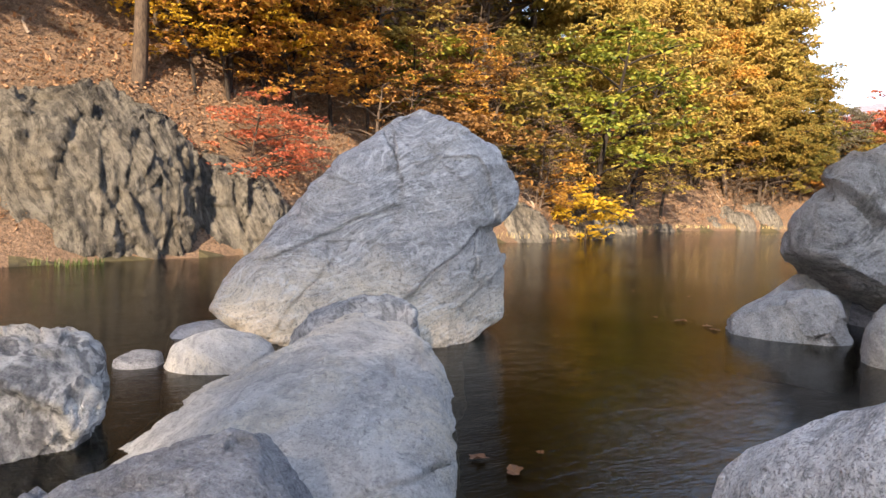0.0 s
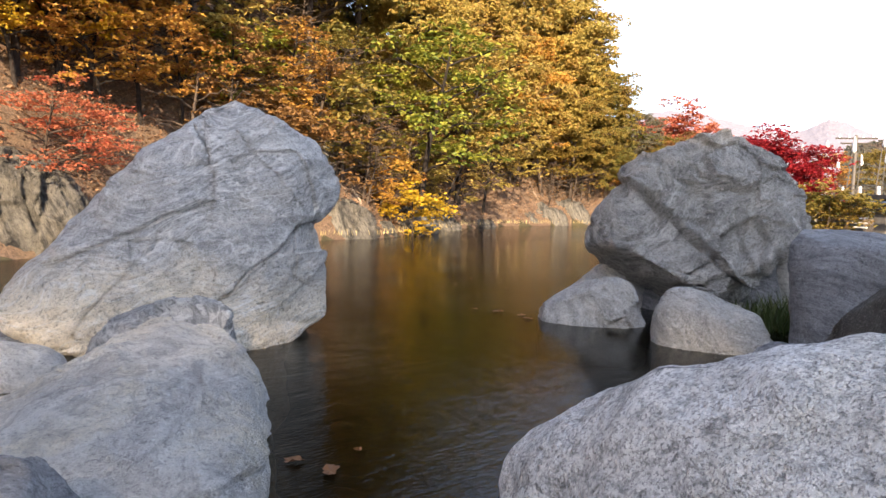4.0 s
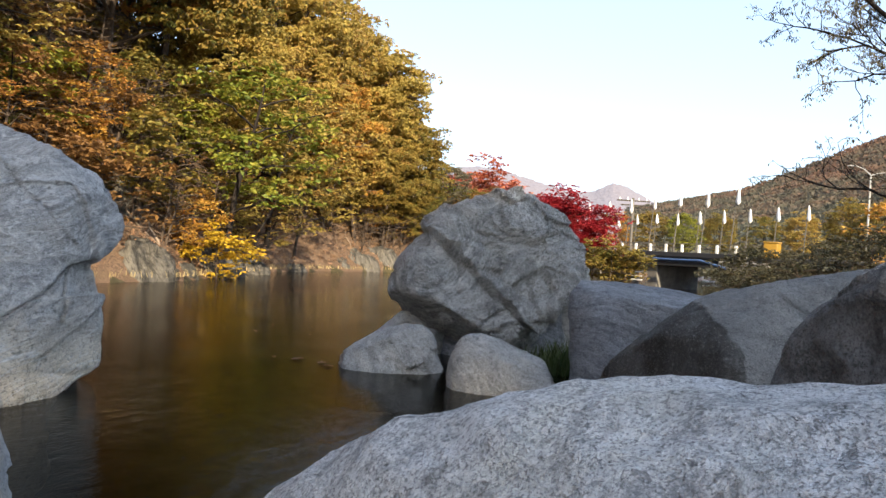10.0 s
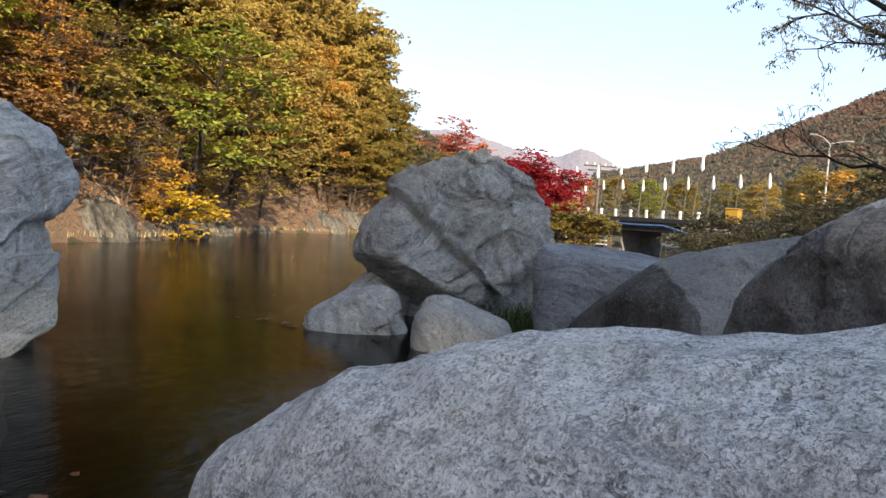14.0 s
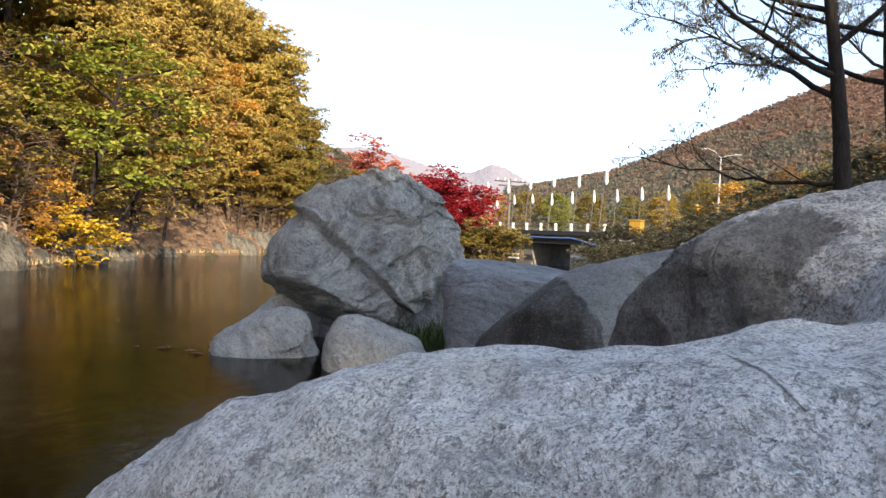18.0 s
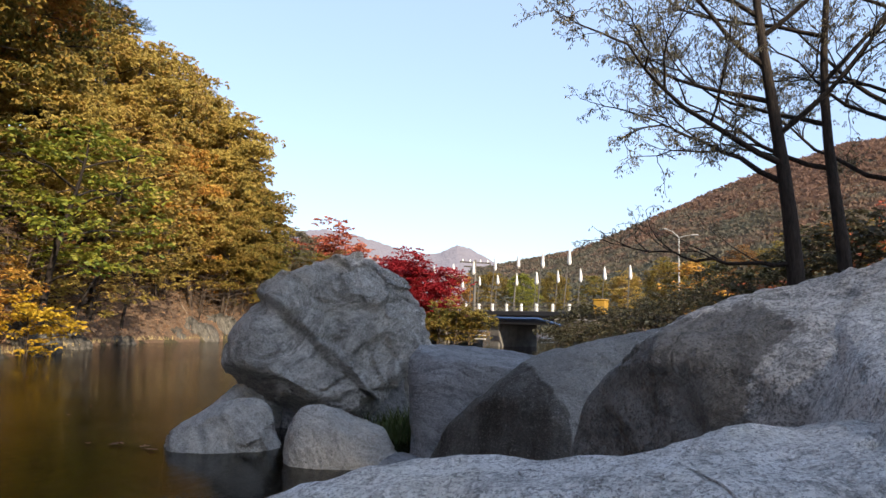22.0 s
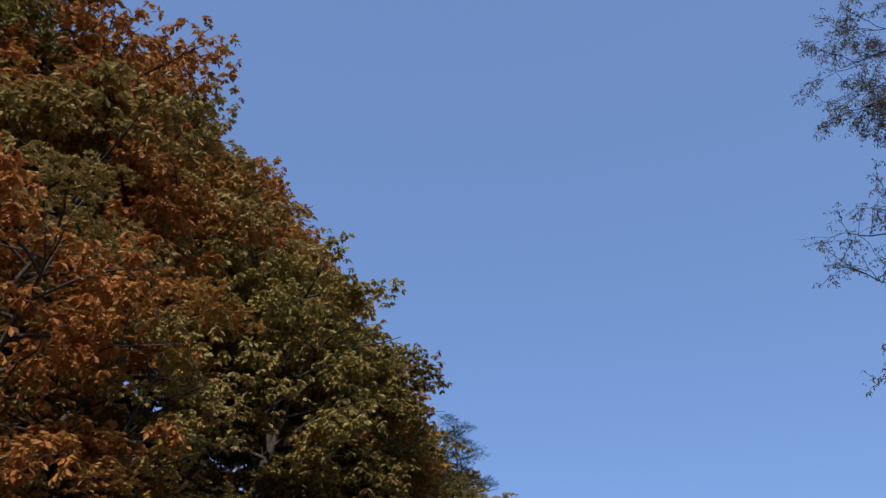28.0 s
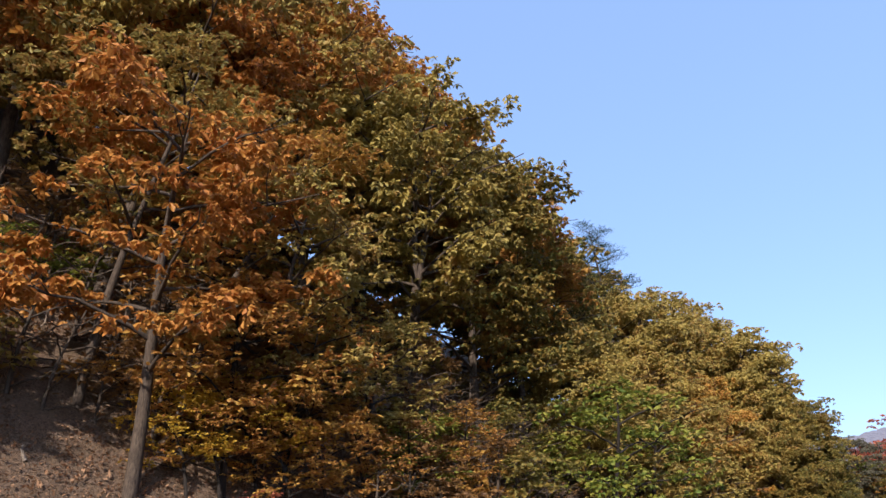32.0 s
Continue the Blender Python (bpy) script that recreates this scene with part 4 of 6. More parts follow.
def near_boulder():
    """The long whaleback beside the viewer: a drawn-out ellipsoid along u, closed early at its landward end."""
    n, a = 330, 400
    w = -np.cos(np.linspace(0, np.pi, n))
    half = np.where(w < -0.45, np.sqrt(np.maximum(1 - w * w, 0)), 0.893 * np.sqrt(np.maximum(1 - ((w + 0.45) / 1.45) ** 2, 0)))
    along = np.where(w < -0.45, 7.702 * w, 7.702 * -0.45 + 0.9 * (w + 0.45))
    th = np.arange(a) * 2 * np.pi / a
    u, p, q = np.array((0.6354, -0.7697, -0.0623)), np.array((-0.5062, -0.4762, 0.719)), np.array((0.5831, 0.4253, 0.6922))
    g = along[:, None, None] * u + half[:, None, None] * (1.449 * np.cos(th)[None, :, None] * p + 1.042 * np.sin(th)[None, :, None] * q)
    nr, f = grid_mesh(g)
    v = g.reshape(-1, 3)
    if ((v - v.mean(0)) * nr).sum(1).mean() < 0:
        nr, f = -nr, f[:, ::-1]
    v = displace(v, nr, 23, rough=0.004, grain=0.022, lumps=0.05, swell=0.03)
    v[:, 2] -= 0.042 * np.exp(-((v[:, 0] + 5.682 - 1.42) ** 2 + (v[:, 1] - 4.145 - 0.47) ** 2) / 0.22)
    px, py = v[:, 0] + 5.682 - 1.42, v[:, 1] - 4.145 - 0.10
    k = np.clip((px * 0.335 + py * 0.205) / (0.335**2 + 0.205**2), -0.6, 1.1)
    away = np.hypot(px - k * 0.335, py - k * 0.205) + 0.02 * np.sin(k * 23)
    v[:, 2] -= 0.07 * np.exp(-((away / 0.022) ** 2)) * (v[:, 2] + 0.346 > 1.0)  # the cleft against its neighbour
    me = mesh_from("near_boulder", v, f, M_GRANITE)
    put("near_boulder", me, None, (5.682, -4.145, 0.346), 0, "broad speckled grey boulder with a rounded top beside the viewer", "boulder")


near_boulder()


# ---- trees ----
def leaves(cen, rad, count, size, rng, droop=0.3, aspect=0.5, whorl=6):
    """Verts and quads of drooping whorls of leaves scattered in an ellipsoid spray."""
    n = max(1, count // whorl)
    d = rng.normal(size=(n, 3))
    d[:, 2] = np.where(d[:, 2] < -0.4, -d[:, 2], d[:, 2])
    d /= np.linalg.norm(d, axis=1)[:, None]
    tip = np.asarray(cen) + d * (rng.random(n) ** 0.35)[:, None] * np.asarray(rad)
    count = n * whorl
    d, p = np.repeat(d, whorl, 0), np.repeat(tip, whorl, 0)
    turn = np.tile(np.arange(whorl) * 2 * np.pi / whorl, n) + np.repeat(rng.uniform(0, 6.28, n), whorl)
    ax = d * np.array([0.7, 0.7, 0.3]) + np.stack([np.cos(turn), np.sin(turn), np.zeros(count)], 1) + rng.normal(size=(count, 3)) * 0.25
    ax[:, 2] -= droop
    ax /= np.linalg.norm(ax, axis=1)[:, None]
    sd = np.cross(ax, rng.normal(size=(count, 3)) * 0.6 + np.array([0, 0, 1.0]))
    sd /= np.linalg.norm(sd, axis=1)[:, None] + 1e-9
    nn = np.cross(sd, ax)
    ln = size * rng.uniform(0.65, 1.25, count)[:, None]
    v = np.stack([p, p + ax * ln * 0.55 + sd * ln * aspect * 0.5 + nn * ln * 0.06, p + ax * ln - nn * ln * 0.05, p + ax * ln * 0.55 - sd * ln * aspect * 0.5 + nn * ln * 0.06], 1)
    return v.reshape(-1, 3), np.arange(count * 4).reshape(-1, 4)


def tree_meshes(name, seed, h, crown_r, base, n_limbs, n_clumps, per, size, bark, leaf, lean=0.6, clump=(1.0, 1.0, 0.5), r0=0.14, droop=0.3, dome=0.0):
    """Trunk and crown meshes of one broad-leaved tree, standing at the origin."""
    rng = np.random.default_rng(seed)
    wood, crown = [], []
    t = np.linspace(0, 1, 12)
    wob = rng.normal(size=(2, 3)) * 0.22
    tx = lean * h * 0.25 * t**1.3 + wob[0, 0] * np.sin(t * 5 + wob[1, 0]) * t
    ty = wob[0, 1] * np.sin(t * 4 + 2) * t
    spine = np.stack([tx, ty, t * h * 0.92], 1)
    wood.append(tube(spine, r0 * (1 - t) ** 0.8 + 0.02, 8))
    ends = []
    for i in range(n_limbs):
        u = base + (0.95 - base) * (i + rng.random()) / n_limbs
        p0 = np.array([np.interp(u, t, spine[:, k]) for k in range(3)])
        az = i * 2.4 + rng.random()
        reach = crown_r * (0.45 + 0.75 * math.sin(math.pi * min(1, (u - base) / (1 - base) * 0.75 + 0.2))) * rng.uniform(0.85, 1.05)
        dirv = np.array([math.cos(az), math.sin(az), 0])
        s = np.linspace(0, 1, 7)[:, None]
        limb = p0 + dirv * reach * s + np.array([0, 0, 1.0]) * reach * (0.45 * s - 0.12 * s**2 * 2) + rng.normal(size=(7, 3)) * 0.07 * s
        rr = r0 * 0.45 * (1 - u * 0.5)
        wood.append(tube(limb, rr * (1 - s[:, 0]) + 0.012, 5))
        for k in (3, 5, 6):
            ends.append(limb[k])
        for _ in range(3):
            k = rng.integers(2, 6)
            q = limb[k] + (dirv * rng.uniform(0.2, 0.6) + np.array([-dirv[1], dirv[0], 0]) * rng.uniform(-0.8, 0.8) + np.array([0, 0, rng.uniform(-0.2, 0.5)])) * reach * 0.45
            mid = (limb[k] + q) / 2 + rng.normal(size=3) * 0.08
            wood.append(tube([limb[k], mid, q], [rr * 0.4, rr * 0.25, 0.008], 4))
            ends.append(q)
    ends.append(spine[-1])
    ends.append(spine[-2])
    ends = np.array(ends)
    for _ in range(n_clumps):
        c = ends[rng.integers(len(ends))] + rng.normal(size=3) * np.array([0.4, 0.4, 0.2])
        if rng.random() < dome:
            q = rng.normal(size=3)
            q *= rng.uniform(0.72, 1.0) / np.linalg.norm(q)
            bulge = 1 + 0.22 * noise.noise(Vector(q) * 2.2 + Vector((seed, 0, 0)))
            c = spine[7] + q * np.array([crown_r, crown_r, h * 0.40]) * bulge + np.array([0, 0, h * 0.03])
        k = rng.uniform(0.6, 1.2)
        crown.append(leaves(c, np.array(clump) * k, int(per * k), size, rng, droop))
    v, f = merge(wood)
    cv, cf = merge(crown)
    return mesh_from("trunk", v, f, bark), mesh_from("crown", cv, cf, leaf, False)


def tree(name, meshes, loc, rz, scale, label, category="tree", group="", leaf=None, bark=None):
    root = new(name)
    root.location, root.rotation_euler, root.scale = loc, (0, 0, rz), (scale,) * 3
    root.empty_display_size = 0.3
    tagged(root, label, category, group)
    for nm, me in zip(("trunk", "crown"), meshes):
        ob = new(nm, me)
        ob.parent = root
        mt = bark if nm == "trunk" else leaf
        if mt:
            ob.material_slots[0].link = "OBJECT"
            ob.material_slots[0].material = mt
    return root


VARIANTS = [tree_meshes("oak", 40 + i, 12.0, 3.7, 0.12 + 0.05 * (i % 3), 18, (150, 200)[i % 2], 168, 0.23, M_BARK, L_GOLD, (0.2, 0.5, 0.8)[i % 3], (0.95, 0.95, 0.5), 0.16, 0.9, (0.25, 0.85)[i % 2]) for i in range(6)]
BARE = [tree_meshes("bare_shrub", 66 + i, 3.4, 1.5, 0.05, 14, 5, 30, 0.12, M_BARK, L_BROWN, 0.7, (0.6, 0.6, 0.35), 0.045) for i in range(3)]
OPEN = [tree_meshes("open_oak", 140 + i, 11.0, 3.6, 0.30, 18, 118, 132, 0.24, M_BARK, L_ORANGE, 0.8, (0.85, 0.85, 0.34), 0.17, 0.9) for i in range(4)]
SHRUBS = [tree_meshes("shrub", 60 + i, 2.6, 1.3, 0.05, 8, 26, 78, 0.18, M_BARK, L_BROWN, 0.3, (0.6, 0.6, 0.35), 0.04) for i in range(4)]
LEAF_WORDS = {"leaf_gold": "golden-yellow", "leaf_orange": "orange and rust-brown", "leaf_green": "yellow-green", "leaf_olive": "olive and brown", "leaf_brown": "dry brown", "leaf_rust": "rust-red and brown", "leaf_thicket": "dull brown-green"}
SEG = np.concatenate([[0], np.cumsum(np.linalg.norm(np.diff(LEFT_BANK, axis=0), axis=1))])


def on_bank(s, d):
    """A place d metres up the left bank at s metres along it, and the turn towards the river."""
    x, y = np.interp(s, SEG, LEFT_BANK[:, 0]), np.interp(s, SEG, LEFT_BANK[:, 1])
    x2, y2 = np.interp(s + 2, SEG, LEFT_BANK[:, 0]), np.interp(s + 2, SEG, LEFT_BANK[:, 1])
    nx, ny = -(y2 - y), (x2 - x)
    k = math.hypot(nx, ny)
    return x + nx / k * d, y + ny / k * d, math.atan2(-ny, -nx)


def forest():
    rng = np.random.default_rng(7)
    for row, (d0, step) in enumerate(((3.4, 3.9), (7.0, 3.7), (11.5, 4.0), (17.0, 5.0), (22.5, 5.5))):
        s = 66.0 + row
        while s < (118 if row < 4 else 108):
            px, py, toward = on_bank(s, d0 + rng.uniform(-1.2, 1.2))
            s += step * rng.uniform(0.8, 1.2)
            if s < 79 and row < 3 and rng.random() < 0.55:
                continue
            if row == 0 and s > 90 and rng.random() < 0.6:
                continue
            pz = float(height(px, py)) - 0.3
            far = np.clip((s - 96) / 30, 0, 1)
            roll = rng.random()
            if far > 0.75:
                leaf = (L_OLIVE, L_GOLD, L_GOLD, L_ORANGE)[int(roll * 4)]
            elif far > 0.1:
                leaf = (L_GOLD, L_GOLD, L_ORANGE, L_GOLD, L_GOLD, L_OLIVE)[int(roll * 6)]
            else:
                leaf = (L_ORANGE, L_GOLD, L_OLIVE, L_RUST, L_GOLD, L_GOLD)[int(roll * 6)]
            tall = np.interp(s, [60, 98, 104, 112, 118, 122, 125], [1.3, 1.3, 1.24, 1.14, 1.0, 0.9, 0.75])
            sc = rng.uniform(0.9, 1.1) * tall * (0.72 if row == 0 else 1.0) * (1.1 if row > 1 and s < 107 else 1.0)
            tree("hillside_tree", OPEN[rng.integers(4)] if row < 2 and s < 99 else VARIANTS[rng.integers(3) * 2 + 1 if s > 103 else rng.integers(6)], (px, py, pz), toward + rng.normal() * 0.5, sc,
                 f"hillside tree with {LEAF_WORDS[leaf.name]} autumn leaves on the steep bank", "tree", "trees on the steep bank", leaf)
    # the rounded end of the wood: azimuth, distance, top
    for az, r, top, leaf in ((19.0, 52, 18.2, L_GOLD), (21.0, 50, 16.2, L_GOLD), (22.6, 52, 15.2, L_GOLD), (23.6, 49, 13.2, L_GOLD), (24.6, 50.5, 12.2, L_OLIVE), (25.6, 50, 10.6, L_OLIVE), (26.6, 50.5, 7.6, L_OLIVE), (21.5, 46.5, 11.5, L_GOLD), (19.3, 45.5, 13.0, L_ORANGE), (23.8, 47.6, 9.0, L_OLIVE), (17.0, 43.5, 14.0, L_GOLD)):
        az += 0.8
        px, py = r * math.sin(radians(az)), r * math.cos(radians(az))
        pz = float(height(px, py)) - 0.3
        tree("hillside_tree", VARIANTS[rng.integers(3) * 2 + 1], (px, py, pz), rng.uniform(0, 6), (top - pz) / 12.0,
             f"hillside tree with {LEAF_WORDS[leaf.name]} autumn leaves on the steep bank", "tree", "trees on the steep bank", leaf)
    for i in range(170):
        s, d = rng.uniform(70, 118), rng.uniform(1.0, 9.0)
        if 70 < s < 84 and d < 4.2:
            continue
        px, py, toward = on_bank(s, d)
        tree("bare_shrub", BARE[rng.integers(3)], (px, py, float(height(px, py)) - 0.1), toward + rng.normal() * 0.5, rng.uniform(0.6, 1.2),
             "nearly bare twiggy shrub among the leaf litter", "shrub", "undergrowth on the steep bank", L_BROWN)
    for i in range(120):
        s, d = rng.uniform(68, 135), rng.uniform(1.0, 9.0)
        if 70 < s < 84 and d < 4 or 90 < s < 118 and rng.random() < 0.5:
            continue
        px, py, toward = on_bank(s, d)
        leaf = (L_BROWN, L_BROWN, L_ORANGE, L_OLIVE, L_GOLD, L_GREEN)[rng.integers(6)]
        tree("shrub", SHRUBS[rng.integers(4)], (px, py, float(height(px, py)) - 0.1), toward + rng.normal() * 0.6, rng.uniform(0.7, 1.35),
             f"low shrub with {LEAF_WORDS[leaf.name]} leaves among the leaf litter", "shrub", "undergrowth on the steep bank", leaf)


forest()


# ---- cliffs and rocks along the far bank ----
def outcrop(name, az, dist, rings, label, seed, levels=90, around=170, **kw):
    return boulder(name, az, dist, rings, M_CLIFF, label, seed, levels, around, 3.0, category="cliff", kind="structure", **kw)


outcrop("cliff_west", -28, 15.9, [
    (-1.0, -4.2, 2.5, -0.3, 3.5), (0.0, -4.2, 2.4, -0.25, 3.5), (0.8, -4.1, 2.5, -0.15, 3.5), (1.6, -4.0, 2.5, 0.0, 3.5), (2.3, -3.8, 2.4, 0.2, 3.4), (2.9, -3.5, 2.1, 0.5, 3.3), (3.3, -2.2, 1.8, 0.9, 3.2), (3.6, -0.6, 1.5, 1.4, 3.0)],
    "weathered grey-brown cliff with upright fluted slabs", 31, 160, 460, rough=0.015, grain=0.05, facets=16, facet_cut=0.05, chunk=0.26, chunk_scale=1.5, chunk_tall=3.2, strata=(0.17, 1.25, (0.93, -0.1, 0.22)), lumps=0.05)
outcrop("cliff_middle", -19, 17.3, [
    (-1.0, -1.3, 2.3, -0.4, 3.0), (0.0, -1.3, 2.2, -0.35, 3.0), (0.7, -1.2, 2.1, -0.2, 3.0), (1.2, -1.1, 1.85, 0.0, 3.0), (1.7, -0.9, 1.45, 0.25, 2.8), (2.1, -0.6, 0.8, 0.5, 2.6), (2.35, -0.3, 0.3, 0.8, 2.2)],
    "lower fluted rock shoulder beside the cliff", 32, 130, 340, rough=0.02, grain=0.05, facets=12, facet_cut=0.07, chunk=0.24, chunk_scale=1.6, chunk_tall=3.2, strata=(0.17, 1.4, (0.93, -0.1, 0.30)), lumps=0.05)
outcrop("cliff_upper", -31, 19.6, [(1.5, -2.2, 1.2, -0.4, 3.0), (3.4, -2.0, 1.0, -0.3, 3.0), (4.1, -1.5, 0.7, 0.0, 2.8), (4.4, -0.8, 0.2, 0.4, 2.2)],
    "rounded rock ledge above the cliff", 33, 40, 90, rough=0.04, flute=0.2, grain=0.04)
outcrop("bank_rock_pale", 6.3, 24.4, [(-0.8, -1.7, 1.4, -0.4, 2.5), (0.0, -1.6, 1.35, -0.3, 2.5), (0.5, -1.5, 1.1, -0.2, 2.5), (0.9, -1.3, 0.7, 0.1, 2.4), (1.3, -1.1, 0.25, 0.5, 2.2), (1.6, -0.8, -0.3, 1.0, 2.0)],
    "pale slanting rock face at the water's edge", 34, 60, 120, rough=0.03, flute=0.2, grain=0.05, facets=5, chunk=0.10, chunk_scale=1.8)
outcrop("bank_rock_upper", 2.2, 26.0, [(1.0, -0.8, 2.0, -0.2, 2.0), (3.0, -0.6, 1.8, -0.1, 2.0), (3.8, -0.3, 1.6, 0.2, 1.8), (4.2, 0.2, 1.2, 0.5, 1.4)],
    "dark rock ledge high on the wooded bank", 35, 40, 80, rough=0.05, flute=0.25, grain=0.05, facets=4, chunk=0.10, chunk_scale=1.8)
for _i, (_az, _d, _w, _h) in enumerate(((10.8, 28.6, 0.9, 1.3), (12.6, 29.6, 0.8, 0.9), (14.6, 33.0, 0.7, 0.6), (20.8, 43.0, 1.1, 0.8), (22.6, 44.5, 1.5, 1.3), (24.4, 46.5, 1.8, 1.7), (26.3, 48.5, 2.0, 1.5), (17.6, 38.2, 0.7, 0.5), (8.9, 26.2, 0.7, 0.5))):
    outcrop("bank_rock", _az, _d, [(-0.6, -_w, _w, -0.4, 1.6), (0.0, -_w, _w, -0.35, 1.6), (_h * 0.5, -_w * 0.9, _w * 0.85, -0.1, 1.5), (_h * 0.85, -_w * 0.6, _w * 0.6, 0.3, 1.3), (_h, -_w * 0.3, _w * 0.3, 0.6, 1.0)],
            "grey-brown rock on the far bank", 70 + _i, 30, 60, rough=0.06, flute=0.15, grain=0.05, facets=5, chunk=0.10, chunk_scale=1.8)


# ---- single trees of the wooded bank ----
def polar(az, r):
    a = radians(az)
    return r * math.sin(a), r * math.cos(a)


def ground_at(x, y, sink=0.2):
    return float(height(x, y)) - sink


def special(az, r, meshes, rz, sc, label, leaf, category="tree", bark=None, z=None, name="tree"):
    x, y = polar(az, r)
    return tree(name, meshes, (x, y, ground_at(x, y) if z is None else z), radians(rz), sc, label, category, "", leaf, bark)


BUSH = tree_meshes("bush", 81, 2.6, 1.25, 0.05, 10, 34, 96, 0.18, M_BARK, L_YELLOW, 0.4, (0.55, 0.55, 0.35), 0.04)
MAPLE = tree_meshes("maple", 82, 4.0, 1.9, 0.15, 13, 120, 130, 0.17, M_BARK, L_RED, 0.3, (0.75, 0.75, 0.25), 0.07, 0.2)
MAPLE_THIN = tree_meshes("maple", 86, 4.0, 2.1, 0.1, 14, 90, 72, 0.13, M_BARK, L_RED, 0.3, (0.8, 0.8, 0.12), 0.06, 0.1)
SLENDER = tree_meshes("slender", 83, 11.0, 2.8, 0.42, 12, 90, 80, 0.19, M_BARK_PALE, L_ORANGE, 1.2, (1.0, 1.0, 0.4), 0.13)
YOUNG = tree_meshes("young", 84, 6.5, 2.4, 0.3, 10, 60, 80, 0.2, M_BARK_DARK, L_ORANGE, 0.9, (0.9, 0.9, 0.32), 0.1)
special(11.7, 27.6, BUSH, -60, 0.9, "bright yellow bush on the bank above the water", L_YELLOW, "bush", name="bush")
special(9.0, 27.4, BUSH, 40, 0.55, "rust-orange bush on the bank above the water", L_ORANGE, "bush", name="bush")
special(-15.8, 18.5, MAPLE_THIN, -50, 0.66, "small red maple growing beside the cliff", L_RED, name="red_maple")
special(-13.4, 19.4, MAPLE_THIN, 60, 0.5, "small red maple growing beside the cliff", L_RED, name="red_maple")
special(-28.5, 20.5, SLENDER, -30, 1.0, "slender brown-barked tree leaning from the leaf-covered slope", L_GOLD, name="slender_tree", bark=M_BARK)
special(-21.5, 20.8, SLENDER, 20, 1.05, "slender brown-barked tree leaning from the leaf-covered slope", L_ORANGE, name="slender_tree", bark=M_BARK)
special(-17.5, 20.5, YOUNG, -70, 0.95, "young oak with glowing orange and yellow leaves", L_ORANGE, name="young_oak")
special(-13.0, 21.5, YOUNG, -40, 0.9, "young oak with glowing orange and yellow leaves", L_ORANGE, name="young_oak")
special(-6.5, 24.0, YOUNG, -60, 0.9, "young oak with glowing orange and yellow leaves", L_GOLD, name="young_oak")
special(12.3, 31.2, YOUNG, -75, 1.35, "leaning tree with yellow-green leaves over the water", L_GREEN, name="leaning_tree")
special(15.3, 38.0, YOUNG, -75, 1.3, "leaning tree with yellow-green leaves over the water", L_GOLD, name="leaning_tree")


for _az, _r, _sc, _lf in ((-20.0, 19.8, 0.5, L_YELLOW), (-17.5, 20.2, 0.6, L_ORANGE), (-14.8, 21.0, 0.62, L_YELLOW), (-12.0, 21.0, 0.55, L_ORANGE), (-9.5, 22.0, 0.62, L_ORANGE), (-6.5, 22.6, 0.55, L_ORANGE), (-3.0, 23.6, 0.6, L_BROWN), (1.0, 26.0, 0.6, L_ORANGE), (4.5, 28.0, 0.6, L_OLIVE), (-24.5, 20.5, 0.45, L_BROWN), (14.2, 34.0, 0.7, L_GOLD), (17.5, 40.0, 0.8, L_GOLD)):
    special(_az, _r, YOUNG, -70 + _az * 5, _sc, "low oak sapling with bright autumn leaves on the slope", _lf, "sapling", name="oak_sapling")


def pine_meshes(seed):
    rng = np.random.default_rng(seed)
    t = np.linspace(0, 1, 8)
    wood = [tube(np.stack([0.2 * np.sin(t * 3), 0 * t, t * 12], 1), 0.15 * (1 - t) + 0.02, 7)]
    crown = []
    for i in range(34):
        u = 0.35 + 0.65 * i / 34
        az = i * 2.4
        ln = (1 - u) * 3.6 + 0.5
        d = np.array([math.cos(az), math.sin(az), 0.12])
        p0 = np.array([0.2 * math.sin(u * 3), 0, u * 12])
        wood.append(tube([p0, p0 + d * ln * 0.6, p0 + d * ln], [0.04, 0.025, 0.008], 4))
        for k in (0.45, 0.7, 0.9, 1.0):
            v, f = leaves(p0 + d * ln * k, (0.5, 0.5, 0.3), 80, 0.26, rng, -0.4, 0.07)
            crown.append((v, f))
    v, f = merge(wood)
    cv, cf = merge(crown)
    return mesh_from("trunk", v, f, M_BARK), mesh_from("crown", cv, cf, L_PINE, False)


PINE = pine_meshes(90)
for _az, _r, _sc in ((6.5, 36, 1.3), (-16, 31, 1.6), (14.5, 46, 1.5), (-8.5, 42, 1.5)):
    special(_az, _r, PINE, 0, _sc, "dark green pine among the autumn trees", L_PINE, name="pine_tree")

special(29.6, 55, VARIANTS[1], 30, 0.46, "thin grey-leaved tree at the end of the wood", L_LOCUST, name="thin_tree", bark=M_BARK_DARK)

# ---- downstream trees, bridge and road ----
special(39.9, 51, MAPLE, 0, 1.45, "bright red maple beside the bridge approach", L_CRIMSON, name="red_maple", z=0.4)
special(41.3, 50, MAPLE, 80, 1.15, "bright red maple beside the bridge approach", L_CRIMSON, name="red_maple", z=0.4)
special(38.0, 54, MAPLE, 160, 1.5, "bright red maple beside the bridge approach", L_CRIMSON, name="red_maple", z=0.6)
special(32.2, 62, MAPLE, 30, 2.0, "pale red maple at the far end of the river", L_RED, name="red_maple", z=1.2)
special(34.6, 66, MAPLE, 90, 1.35, "pale red maple at the far end of the river", L_RED, name="red_maple", z=1.2)
for _az, _r, _sc in ((42.0, 47, 1.1), (43.4, 46, 1.15), (44.6, 47, 1.0), (40.6, 48, 0.9)):
    special(_az, _r, BUSH, _az * 7, _sc, "yellow-olive shrub on the gravel bank by the bridge", L_OLIVE, "shrub", name="shrub", z=0.0)
